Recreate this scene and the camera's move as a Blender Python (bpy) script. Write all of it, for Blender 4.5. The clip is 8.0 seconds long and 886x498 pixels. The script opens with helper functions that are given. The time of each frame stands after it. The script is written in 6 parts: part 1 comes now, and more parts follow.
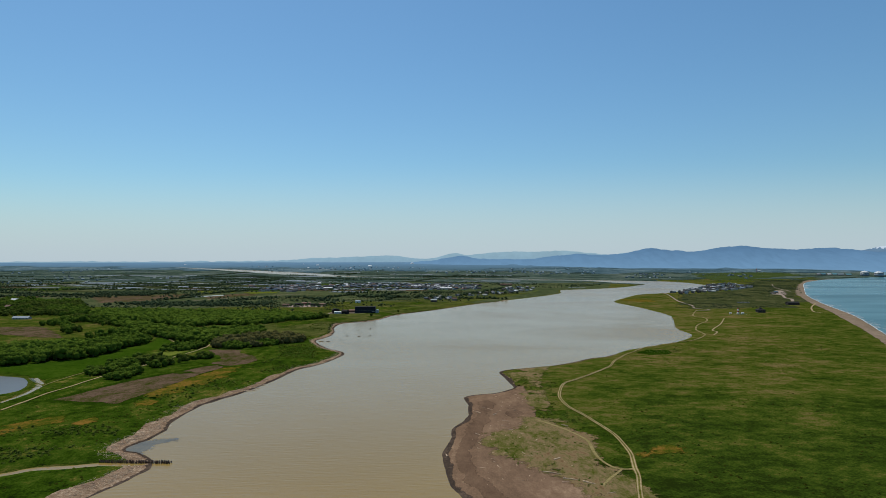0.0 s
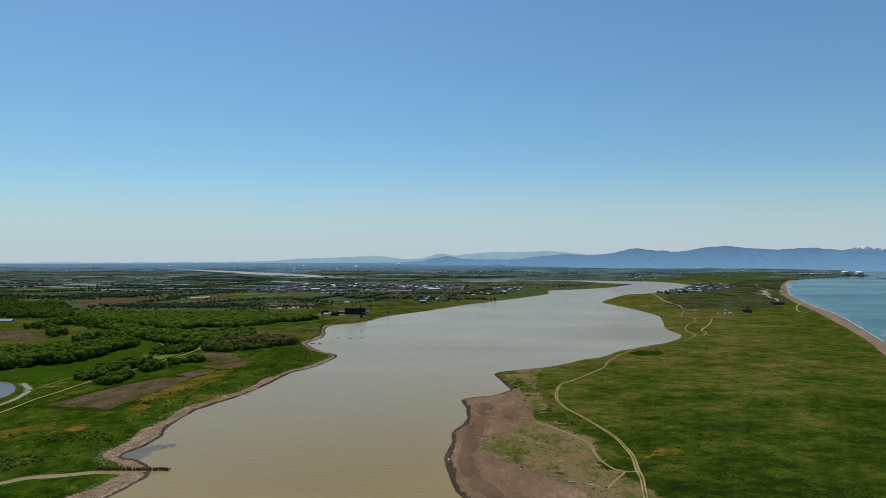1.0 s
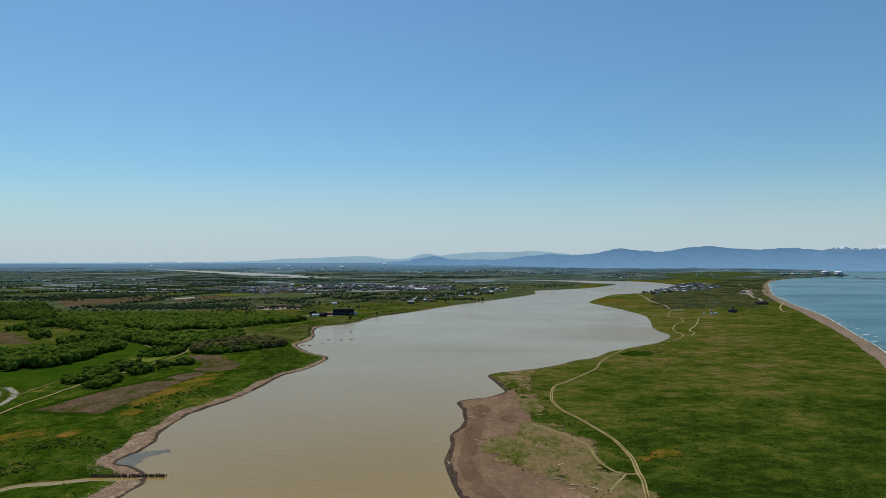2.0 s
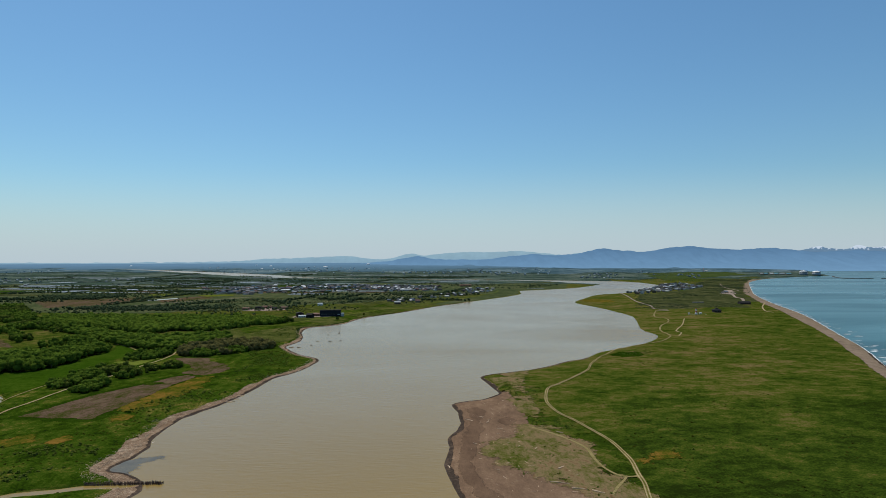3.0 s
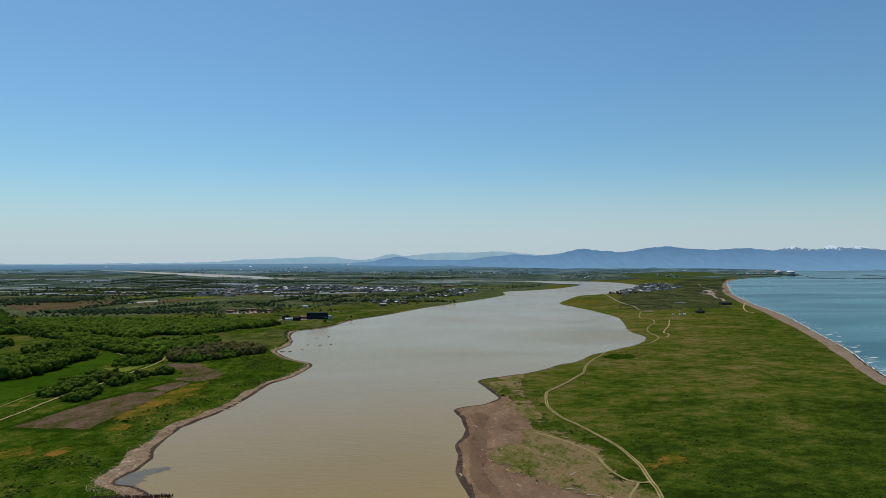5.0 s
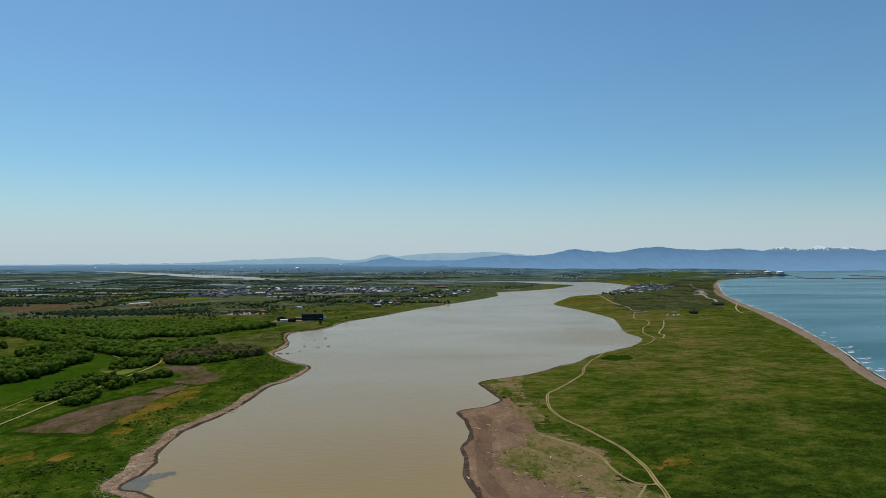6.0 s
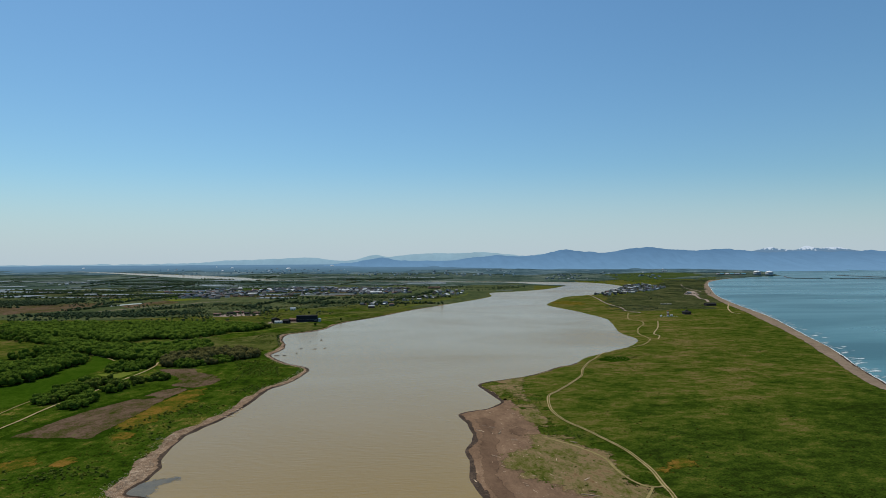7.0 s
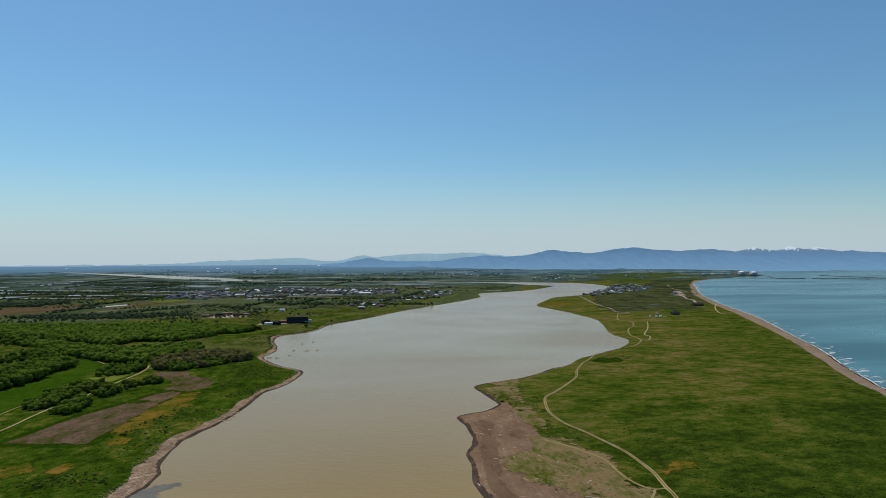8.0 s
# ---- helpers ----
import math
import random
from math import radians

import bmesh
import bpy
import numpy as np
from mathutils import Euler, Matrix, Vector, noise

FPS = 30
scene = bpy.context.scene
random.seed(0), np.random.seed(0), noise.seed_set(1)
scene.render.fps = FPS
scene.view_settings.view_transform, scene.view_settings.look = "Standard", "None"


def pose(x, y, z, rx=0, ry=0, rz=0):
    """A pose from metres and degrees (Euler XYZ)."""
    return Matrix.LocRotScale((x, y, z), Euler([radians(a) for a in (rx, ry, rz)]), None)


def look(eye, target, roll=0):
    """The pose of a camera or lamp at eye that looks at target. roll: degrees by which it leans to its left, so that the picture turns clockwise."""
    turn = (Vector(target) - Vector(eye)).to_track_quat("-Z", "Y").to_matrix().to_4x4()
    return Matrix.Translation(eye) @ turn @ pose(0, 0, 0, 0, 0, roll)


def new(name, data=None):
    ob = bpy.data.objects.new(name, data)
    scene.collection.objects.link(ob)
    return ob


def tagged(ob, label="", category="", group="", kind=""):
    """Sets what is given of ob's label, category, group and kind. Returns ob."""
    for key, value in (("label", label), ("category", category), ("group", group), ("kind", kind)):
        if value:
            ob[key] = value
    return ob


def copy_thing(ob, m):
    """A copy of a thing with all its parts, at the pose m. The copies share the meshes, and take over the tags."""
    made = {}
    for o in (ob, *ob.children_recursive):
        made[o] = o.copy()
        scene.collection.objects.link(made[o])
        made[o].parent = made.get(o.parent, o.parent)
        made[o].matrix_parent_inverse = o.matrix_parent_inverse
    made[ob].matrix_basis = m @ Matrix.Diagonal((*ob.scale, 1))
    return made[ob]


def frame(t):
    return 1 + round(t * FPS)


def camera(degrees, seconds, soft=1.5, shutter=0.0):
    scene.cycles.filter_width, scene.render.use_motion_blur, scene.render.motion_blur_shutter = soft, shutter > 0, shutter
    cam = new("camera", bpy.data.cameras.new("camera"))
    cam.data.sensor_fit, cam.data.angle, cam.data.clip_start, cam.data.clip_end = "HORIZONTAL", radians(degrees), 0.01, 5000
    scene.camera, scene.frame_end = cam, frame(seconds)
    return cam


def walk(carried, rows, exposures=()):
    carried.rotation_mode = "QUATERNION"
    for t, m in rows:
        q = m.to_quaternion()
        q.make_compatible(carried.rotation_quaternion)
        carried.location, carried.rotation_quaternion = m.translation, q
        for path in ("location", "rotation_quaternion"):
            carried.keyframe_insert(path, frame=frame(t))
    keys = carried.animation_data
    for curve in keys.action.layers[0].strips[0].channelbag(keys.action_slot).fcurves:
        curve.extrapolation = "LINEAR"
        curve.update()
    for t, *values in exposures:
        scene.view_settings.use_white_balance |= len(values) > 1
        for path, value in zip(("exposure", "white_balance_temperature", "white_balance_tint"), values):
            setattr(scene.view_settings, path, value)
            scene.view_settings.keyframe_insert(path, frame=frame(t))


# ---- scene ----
cam = camera(72.39, 8.0, soft=0.78)
PATH = [
    (0.0, pose(0.00, -0.00, 99.92, 91.131, 0.112, -0.000)),
    (0.5, pose(-3.75, 0.45, 100.63, 91.145, 0.172, -0.736)),
    (1.0, pose(-8.25, 1.40, 101.48, 91.148, 0.199, -1.353)),
    (1.5, pose(-12.09, 1.85, 102.37, 91.135, 0.221, -1.985)),
    (2.0, pose(-16.11, 2.95, 103.01, 91.129, 0.220, -2.811)),
    (3.5, pose(-28.98, 5.11, 105.72, 91.101, 0.273, -4.996)),
    (4.0, pose(-32.80, 5.21, 106.67, 91.110, 0.296, -5.385)),
    (4.5, pose(-37.13, 6.33, 107.77, 91.096, 0.316, -5.935)),
    (6.0, pose(-49.64, 7.00, 110.62, 91.099, 0.356, -7.293)),
    (6.5, pose(-54.11, 7.58, 111.61, 91.105, 0.383, -7.734)),
    (7.0, pose(-58.08, 7.99, 112.42, 91.107, 0.399, -8.199)),
    (7.5, pose(-63.07, 8.61, 113.47, 91.102, 0.423, -8.951)),
    (8.0, pose(-66.69, 9.17, 114.38, 91.109, 0.413, -9.493)),
]
walk(cam, PATH, [(0.0, 0.0, 5850, 4), (8.0, 0.0, 5850, 4)])

# ---- sky and sun ----
SUN_EL, SUN_AZ = 60.0, -26.0          # degrees up, and clockwise from +y
world = bpy.data.worlds.new("world")
scene.world = world
world.use_nodes = True
wn, wl = world.node_tree.nodes, world.node_tree.links
sky = wn.new("ShaderNodeTexSky")
sky.sky_type, sky.sun_disc = "NISHITA", False
sky.sun_elevation, sky.sun_rotation = radians(SUN_EL), radians(SUN_AZ)
sky.altitude, sky.air_density, sky.dust_density, sky.ozone_density = 0, 1.2, 0.3, 7.0
air = wn.new("ShaderNodeVectorMath")
air.operation = "MULTIPLY"
air.inputs[1].default_value = (0.97, 1.03, 0.96)
wl.new(sky.outputs[0], air.inputs[0])
wl.new(air.outputs[0], wn["Background"].inputs[0])
wn["Background"].inputs[1].default_value = 0.09
sun = new("sun", bpy.data.lights.new("sun", "SUN"))
sun.data.energy, sun.data.angle, sun.data.color = 3.6, radians(0.53), (1.0, 0.86, 0.68)
sd = Vector((math.sin(radians(SUN_AZ)) * math.cos(radians(SUN_EL)), math.cos(radians(SUN_AZ)) * math.cos(radians(SUN_EL)), math.sin(radians(SUN_EL))))
sun.matrix_world = look(sd * 500, (0, 0, 0))


# ---- materials ----
def ragged(n, l, co, b, scale):
    """A broken, natural edge: the layer's own fade, roughened by noise, drives its alpha."""
    at = n.new("ShaderNodeAttribute")
    at.attribute_name = "fade"
    t = n.new("ShaderNodeTexNoise")
    t.inputs["Scale"].default_value = scale
    t.inputs["Detail"].default_value = 7
    t.inputs["Roughness"].default_value = 0.78
    l.new(co.outputs["Object"], t.inputs["Vector"])
    a = n.new("ShaderNodeMath")
    a.operation = "MULTIPLY_ADD"
    a.inputs[1].default_value = 1.6
    l.new(t.outputs[0], a.inputs[0])
    l.new(at.outputs["Fac"], a.inputs[2])
    e = n.new("ShaderNodeMapRange")
    e.interpolation_type = "SMOOTHSTEP"
    e.inputs[1].default_value, e.inputs[2].default_value = 1.26, 1.34
    e.inputs[3].default_value, e.inputs[4].default_value = 1.0, 0.0
    l.new(a.outputs[0], e.inputs[0])
    l.new(e.outputs[0], b.inputs["Alpha"])


def ground_mat(name, stops, scales=(0.009, 0.035, 0.13, 0.6), weights=(0.8, 0.8, 0.8, 0.8), rough=0.9, bump=0.3, bump_scale=0.8, stretch=(1, 1, 1), edge=0.09):
    """Natural ground: several sizes of noise summed into a colour ramp, with a fine bump; a layer thins out raggedly where its fade rises to 1."""
    m = bpy.data.materials.new(name)
    m.use_nodes = True
    n, l = m.node_tree.nodes, m.node_tree.links
    b = n["Principled BSDF"]
    b.inputs["Roughness"].default_value = rough
    b.inputs["Specular IOR Level"].default_value = 0.0
    co = n.new("ShaderNodeTexCoord")
    mp = n.new("ShaderNodeMapping")
    mp.inputs["Scale"].default_value = stretch
    l.new(co.outputs["Object"], mp.inputs["Vector"])
    last = None
    for i, (s, w) in enumerate(zip(scales, weights)):
        t = n.new("ShaderNodeTexNoise")
        t.inputs["Scale"].default_value = s
        t.inputs["Detail"].default_value = 5
        t.inputs["Roughness"].default_value = 0.62
        l.new(mp.outputs[0], t.inputs["Vector"])
        a = n.new("ShaderNodeMath")
        a.operation = "MULTIPLY_ADD"
        a.inputs[1].default_value = w
        l.new(t.outputs[0], a.inputs[0])
        if last is None:
            a.inputs[2].default_value = 0.5 - sum(weights) / 2
        else:
            l.new(last, a.inputs[2])
        last = a.outputs[0]
    dry = n.new("ShaderNodeAttribute")
    dry.attribute_name = "dryness"
    ad = n.new("ShaderNodeMath")
    l.new(last, ad.inputs[0])
    l.new(dry.outputs["Fac"], ad.inputs[1])
    r = n.new("ShaderNodeValToRGB")
    while len(r.color_ramp.elements) < len(stops):
        r.color_ramp.elements.new(0.5)
    for e, (p, c) in zip(r.color_ramp.elements, stops):
        e.position, e.color = p, (*c, 1)
    l.new(ad.outputs[0], r.inputs[0])
    l.new(r.outputs[0], b.inputs["Base Color"])
    ragged(n, l, co, b, edge)
    if bump:
        t = n.new("ShaderNodeTexNoise")
        t.inputs["Scale"].default_value = bump_scale
        t.inputs["Detail"].default_value = 4
        l.new(co.outputs["Object"], t.inputs["Vector"])
        bp = n.new("ShaderNodeBump")
        bp.inputs["Strength"].default_value = bump
        bp.inputs["Distance"].default_value = 0.5
        l.new(t.outputs[0], bp.inputs["Height"])
        l.new(bp.outputs[0], b.inputs["Normal"])
    return m


def leaf_mat(name, dark, light, island=True):
    """Foliage that varies from leaf clump to leaf clump and from plant to plant."""
    m = bpy.data.materials.new(name)
    m.use_nodes = True
    n, l = m.node_tree.nodes, m.node_tree.links
    b = n["Principled BSDF"]
    b.inputs["Roughness"].default_value = 0.75
    b.inputs["Specular IOR Level"].default_value = 0.0
    g = n.new("ShaderNodeNewGeometry")
    o = n.new("ShaderNodeObjectInfo")
    co = n.new("ShaderNodeTexNoise")
    co.inputs["Scale"].default_value = 0.045
    l.new(g.outputs["Position"], co.inputs["Vector"])
    a = n.new("ShaderNodeMath")
    a.operation = "MULTIPLY_ADD"
    a.inputs[1].default_value = 0.45
    l.new(g.outputs["Random Per Island"], a.inputs[0])
    a2 = n.new("ShaderNodeMath")
    a2.operation = "MULTIPLY_ADD"
    a2.inputs[1].default_value = 0.25
    a2.inputs[2].default_value = -0.28
    l.new(o.outputs["Random"], a2.inputs[0])
    l.new(a2.outputs[0], a.inputs[2])
    a3 = n.new("ShaderNodeMath")
    l.new(a.outputs[0], a3.inputs[0])
    l.new(co.outputs[0], a3.inputs[1])
    mx = n.new("ShaderNodeMix")
    mx.data_type = "RGBA"
    l.new(a3.outputs[0], mx.inputs["Factor"])
    mx.inputs["A"].default_value = (*dark, 1)
    mx.inputs["B"].default_value = (*light, 1)
    l.new(mx.outputs["Result"], b.inputs["Base Color"])
    tr = n.new("ShaderNodeBsdfTranslucent")
    l.new(mx.outputs["Result"], tr.inputs["Color"])
    ms = n.new("ShaderNodeMixShader")
    ms.inputs[0].default_value = 0.4
    l.new(b.outputs[0], ms.inputs[1])
    l.new(tr.outputs[0], ms.inputs[2])
    l.new(ms.outputs[0], n["Material Output"].inputs[0])
    return m


def plain_mat(name, colour, rough=0.6, metal=0.0, vary=0.12, scale=1.5):
    """Paint, metal, wood or concrete with worn, blotchy tone."""
    m = bpy.data.materials.new(name)
    m.use_nodes = True
    n, l = m.node_tree.nodes, m.node_tree.links
    b = n["Principled BSDF"]
    b.inputs["Roughness"].default_value = rough
    b.inputs["Metallic"].default_value = metal
    b.inputs["Specular IOR Level"].default_value = 0.25
    co = n.new("ShaderNodeTexCoord")
    t = n.new("ShaderNodeTexNoise")
    t.inputs["Scale"].default_value = scale
    t.inputs["Detail"].default_value = 5
    l.new(co.outputs["Object"], t.inputs["Vector"])
    o = n.new("ShaderNodeObjectInfo")
    a = n.new("ShaderNodeMath")
    l.new(t.outputs[0], a.inputs[0])
    l.new(o.outputs["Random"], a.inputs[1])
    h = n.new("ShaderNodeMath")
    h.operation = "MULTIPLY_ADD"
    h.inputs[1].default_value, h.inputs[2].default_value = 0.5, 0.0
    l.new(a.outputs[0], h.inputs[0])
    mx = n.new("ShaderNodeMix")
    mx.data_type = "RGBA"
    l.new(h.outputs[0], mx.inputs["Factor"])
    mx.inputs["A"].default_value = (*[max(0, c * (1 - 2 * vary)) for c in colour], 1)
    mx.inputs["B"].default_value = (*[min(1, c * (1 + 2 * vary)) for c in colour], 1)
    l.new(mx.outputs["Result"], b.inputs["Base Color"])
    return m


def water_mat(name, colour, colour2, rough, bump, wave, stretch, patch=(0.6, 1.0, 1), size=0.005, gloss=(0.5, 0.5)):
    """Opaque, silty or deep water: body colour under a rippled, glossy surface."""
    m = bpy.data.materials.new(name)
    m.use_nodes = True
    n, l = m.node_tree.nodes, m.node_tree.links
    b = n["Principled BSDF"]
    b.inputs["IOR"].default_value = 1.33
    co = n.new("ShaderNodeTexCoord")
    mp = n.new("ShaderNodeMapping")
    mp.inputs["Scale"].default_value = stretch
    mp.inputs["Rotation"].default_value = (0, 0, radians(-6))
    l.new(co.outputs["Object"], mp.inputs["Vector"])
    big = n.new("ShaderNodeTexNoise")
    big.inputs["Scale"].default_value = size
    big.inputs["Detail"].default_value = 6
    big.inputs["Distortion"].default_value = 0.6
    mq = n.new("ShaderNodeMapping")
    mq.inputs["Scale"].default_value = patch
    mq.inputs["Rotation"].default_value = (0, 0, radians(-8))
    l.new(co.outputs["Object"], mq.inputs["Vector"])
    l.new(mq.outputs[0], big.inputs["Vector"])
    gl = n.new("ShaderNodeMapRange")
    gl.interpolation_type = "SMOOTHSTEP"
    gl.inputs[1].default_value, gl.inputs[2].default_value = 0.4, 0.62
    gl.inputs[3].default_value, gl.inputs[4].default_value = gloss
    l.new(big.outputs[0], gl.inputs[0])
    l.new(gl.outputs[0], b.inputs["Specular IOR Level"])
    r = n.new("ShaderNodeMapRange")
    r.inputs[1].default_value, r.inputs[2].default_value = 0.35, 0.65
    l.new(big.outputs[0], r.inputs[0])
    mx = n.new("ShaderNodeMix")
    mx.data_type = "RGBA"
    l.new(r.outputs[0], mx.inputs["Factor"])
    mx.inputs["A"].default_value = (*colour, 1)
    mx.inputs["B"].default_value = (*colour2, 1)
    l.new(mx.outputs["Result"], b.inputs["Base Color"])
    rr = n.new("ShaderNodeMapRange")
    rr.inputs[1].default_value, rr.inputs[2].default_value = 0.3, 0.7
    rr.inputs[3].default_value, rr.inputs[4].default_value = rough[0], rough[1]
    l.new(big.outputs[0], rr.inputs[0])
    l.new(rr.outputs[0], b.inputs["Roughness"])
    t = n.new("ShaderNodeTexNoise")
    t.inputs["Scale"].default_value = wave
    t.inputs["Detail"].default_value = 3
    l.new(mp.outputs[0], t.inputs["Vector"])
    bp = n.new("ShaderNodeBump")
    bp.inputs["Strength"].default_value = bump
    bp.inputs["Distance"].default_value = 0.4
    l.new(t.outputs[0], bp.inputs["Height"])
    l.new(bp.outputs[0], b.inputs["Normal"])
    return m


def glow_mat(name, low, high, z0, z1, snow=False, painted_relief=0.07):
    """Far distance behind the plain: blue air over wooded slopes painted as emission, paler towards the foot."""
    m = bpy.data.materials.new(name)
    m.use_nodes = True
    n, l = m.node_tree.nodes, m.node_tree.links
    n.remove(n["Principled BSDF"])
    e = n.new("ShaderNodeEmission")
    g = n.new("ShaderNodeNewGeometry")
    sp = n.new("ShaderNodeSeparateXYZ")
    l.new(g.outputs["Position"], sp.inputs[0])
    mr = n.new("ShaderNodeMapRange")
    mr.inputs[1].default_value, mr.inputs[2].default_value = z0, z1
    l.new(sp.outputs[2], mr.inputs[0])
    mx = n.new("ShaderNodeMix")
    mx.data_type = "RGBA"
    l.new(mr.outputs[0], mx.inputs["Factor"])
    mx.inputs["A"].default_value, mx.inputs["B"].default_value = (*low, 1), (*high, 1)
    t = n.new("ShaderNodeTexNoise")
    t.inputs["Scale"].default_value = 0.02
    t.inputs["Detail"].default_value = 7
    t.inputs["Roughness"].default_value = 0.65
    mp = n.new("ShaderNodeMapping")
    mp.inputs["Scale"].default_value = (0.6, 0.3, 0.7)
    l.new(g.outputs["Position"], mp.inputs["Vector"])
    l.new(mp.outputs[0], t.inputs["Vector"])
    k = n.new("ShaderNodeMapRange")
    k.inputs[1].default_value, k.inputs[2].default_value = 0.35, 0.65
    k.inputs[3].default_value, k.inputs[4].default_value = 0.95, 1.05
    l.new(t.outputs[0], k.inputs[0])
    # painted sun shading: the glow brightens on slopes facing a fixed direction
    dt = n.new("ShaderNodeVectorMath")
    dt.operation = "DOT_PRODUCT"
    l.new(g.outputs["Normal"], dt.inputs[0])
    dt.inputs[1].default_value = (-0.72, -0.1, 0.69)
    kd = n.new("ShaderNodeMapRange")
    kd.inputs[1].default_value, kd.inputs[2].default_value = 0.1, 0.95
    kd.inputs[3].default_value, kd.inputs[4].default_value = 1 - painted_relief, 1 + 0.6 * painted_relief
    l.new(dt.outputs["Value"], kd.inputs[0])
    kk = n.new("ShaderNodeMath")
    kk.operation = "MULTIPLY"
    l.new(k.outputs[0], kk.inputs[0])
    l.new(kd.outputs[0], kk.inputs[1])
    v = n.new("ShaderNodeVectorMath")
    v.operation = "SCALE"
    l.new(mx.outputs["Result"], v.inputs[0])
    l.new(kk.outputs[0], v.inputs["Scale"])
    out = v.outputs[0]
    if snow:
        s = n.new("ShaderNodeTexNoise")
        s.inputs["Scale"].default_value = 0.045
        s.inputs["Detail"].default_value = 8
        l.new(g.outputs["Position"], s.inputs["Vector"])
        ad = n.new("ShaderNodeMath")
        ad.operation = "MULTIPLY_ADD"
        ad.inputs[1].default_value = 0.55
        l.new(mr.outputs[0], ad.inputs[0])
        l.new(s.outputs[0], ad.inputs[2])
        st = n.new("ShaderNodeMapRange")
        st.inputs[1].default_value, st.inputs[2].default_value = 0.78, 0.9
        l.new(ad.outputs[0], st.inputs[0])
        m2 = n.new("ShaderNodeMix")
        m2.data_type = "RGBA"
        l.new(st.outputs[0], m2.inputs["Factor"])
        l.new(out, m2.inputs["A"])
        m2.inputs["B"].default_value = (0.6, 0.63, 0.69, 1)
        out = m2.outputs["Result"]
    l.new(out, e.inputs[0])
    l.new(e.outputs[0], n["Material Output"].inputs[0])
    return m


MEADOW = ground_mat("meadow", [(0.1, (0.015, 0.024, 0.003)), (0.34, (0.031, 0.052, 0.005)), (0.5, (0.051, 0.07, 0.0075)), (0.62, (0.08, 0.081, 0.014)), (0.76, (0.112, 0.094, 0.026)), (0.95, (0.16, 0.115, 0.046))],
                    (0.014, 0.045, 0.17, 1.0), (0.8, 1.0, 1.1, 1.1), stretch=(0.72, 1.0, 1), bump=0.7)
BANKGRASS = ground_mat("bank_meadow", [(0.1, (0.00805, 0.0149, 0.0023)), (0.36, (0.023, 0.0448, 0.0023)), (0.56, (0.038, 0.066, 0.005)), (0.74, (0.07, 0.079, 0.01)), (0.92, (0.172, 0.132, 0.0345))],
                       (0.01, 0.04, 0.16, 0.9), (0.8, 0.9, 0.9, 1.1), stretch=(1.0, 0.8, 1), bump=0.8)
# blue raised in these greens to stand in for distance haze
MIDPLAIN = ground_mat("plain_grass", [(0.1, (0.02, 0.028, 0.013)), (0.36, (0.045, 0.06, 0.024)), (0.56, (0.069, 0.082, 0.034)), (0.72, (0.1, 0.102, 0.048)), (0.92, (0.16, 0.132, 0.07))],
                      (0.006, 0.02, 0.07, 0.3), (0.7, 0.9, 1.0, 0.8), stretch=(0.9, 0.6, 1), bump=0.3)
SAND = ground_mat("sand", [(0.1, (0.085, 0.053, 0.034)), (0.35, (0.135, 0.086, 0.055)), (0.6, (0.19, 0.122, 0.077)), (0.9, (0.32, 0.22, 0.14))], (0.02, 0.07, 0.3, 1.2), (0.9, 0.7, 0.55, 0.4), stretch=(1.3, 0.6, 1))
SHINGLE = ground_mat("shore_rubble", [(0.1, (0.085, 0.055, 0.035)), (0.35, (0.17, 0.112, 0.072)), (0.6, (0.26, 0.18, 0.118)), (0.9, (0.46, 0.36, 0.26))], (0.03, 0.2, 0.6, 1.6), (0.6, 0.8, 0.9, 0.9), bump=0.8)
LUSH = ground_mat("lush_grass", [(0.1, (0.01, 0.017, 0.002)), (0.4, (0.025, 0.043, 0.004)), (0.6, (0.037, 0.059, 0.005)), (0.9, (0.075, 0.078, 0.013))], (0.01, 0.05, 0.2, 0.9), (0.6, 0.9, 1.0, 1.0), stretch=(1.0, 0.8, 1), bump=0.9)
BEACHSAND = ground_mat("beach_sand", [(0.1, (0.129, 0.0963, 0.0671)), (0.5, (0.206, 0.155, 0.11)), (0.9, (0.292, 0.224, 0.163))], (0.02, 0.07, 0.3, 1.2))
DAMP = ground_mat("damp_sand", [(0.1, (0.07, 0.044, 0.029)), (0.45, (0.125, 0.079, 0.051)), (0.7, (0.165, 0.106, 0.067)), (0.95, (0.24, 0.16, 0.105))], (0.02, 0.07, 0.3, 1.2), (0.9, 0.7, 0.5, 0.35), stretch=(1.3, 0.6, 1))
SCRUBLAND = ground_mat("scrub_floor", [(0.1, (0.016, 0.021, 0.007)), (0.4, (0.036, 0.044, 0.015)), (0.6, (0.056, 0.062, 0.022)), (0.9, (0.12, 0.105, 0.048))], (0.01, 0.04, 0.14, 0.6), (0.7, 0.9, 1.0, 0.9), stretch=(1.2, 0.5, 1), bump=0.7)
DYKE = ground_mat("mown_dyke", [(0.2, (0.075, 0.1, 0.01)), (0.8, (0.15, 0.17, 0.03))], (0.03, 0.1, 0.3, 0.9))
WETSAND = ground_mat("wet_sand", [(0.15, (0.03, 0.023, 0.018)), (0.5, (0.06, 0.044, 0.034)), (0.85, (0.12, 0.085, 0.062))], (0.03, 0.1, 0.3, 1.2), rough=0.6)
DUNE = ground_mat("dune_grass", [(0.1, (0.03, 0.045, 0.005)), (0.3, (0.075, 0.08, 0.014)), (0.46, (0.125, 0.105, 0.038)), (0.64, (0.19, 0.135, 0.07)), (0.85, (0.135, 0.08, 0.036))], (0.025, 0.08, 0.3, 1.0), (1.1, 1.1, 0.9, 0.7), stretch=(1.2, 0.6, 1))
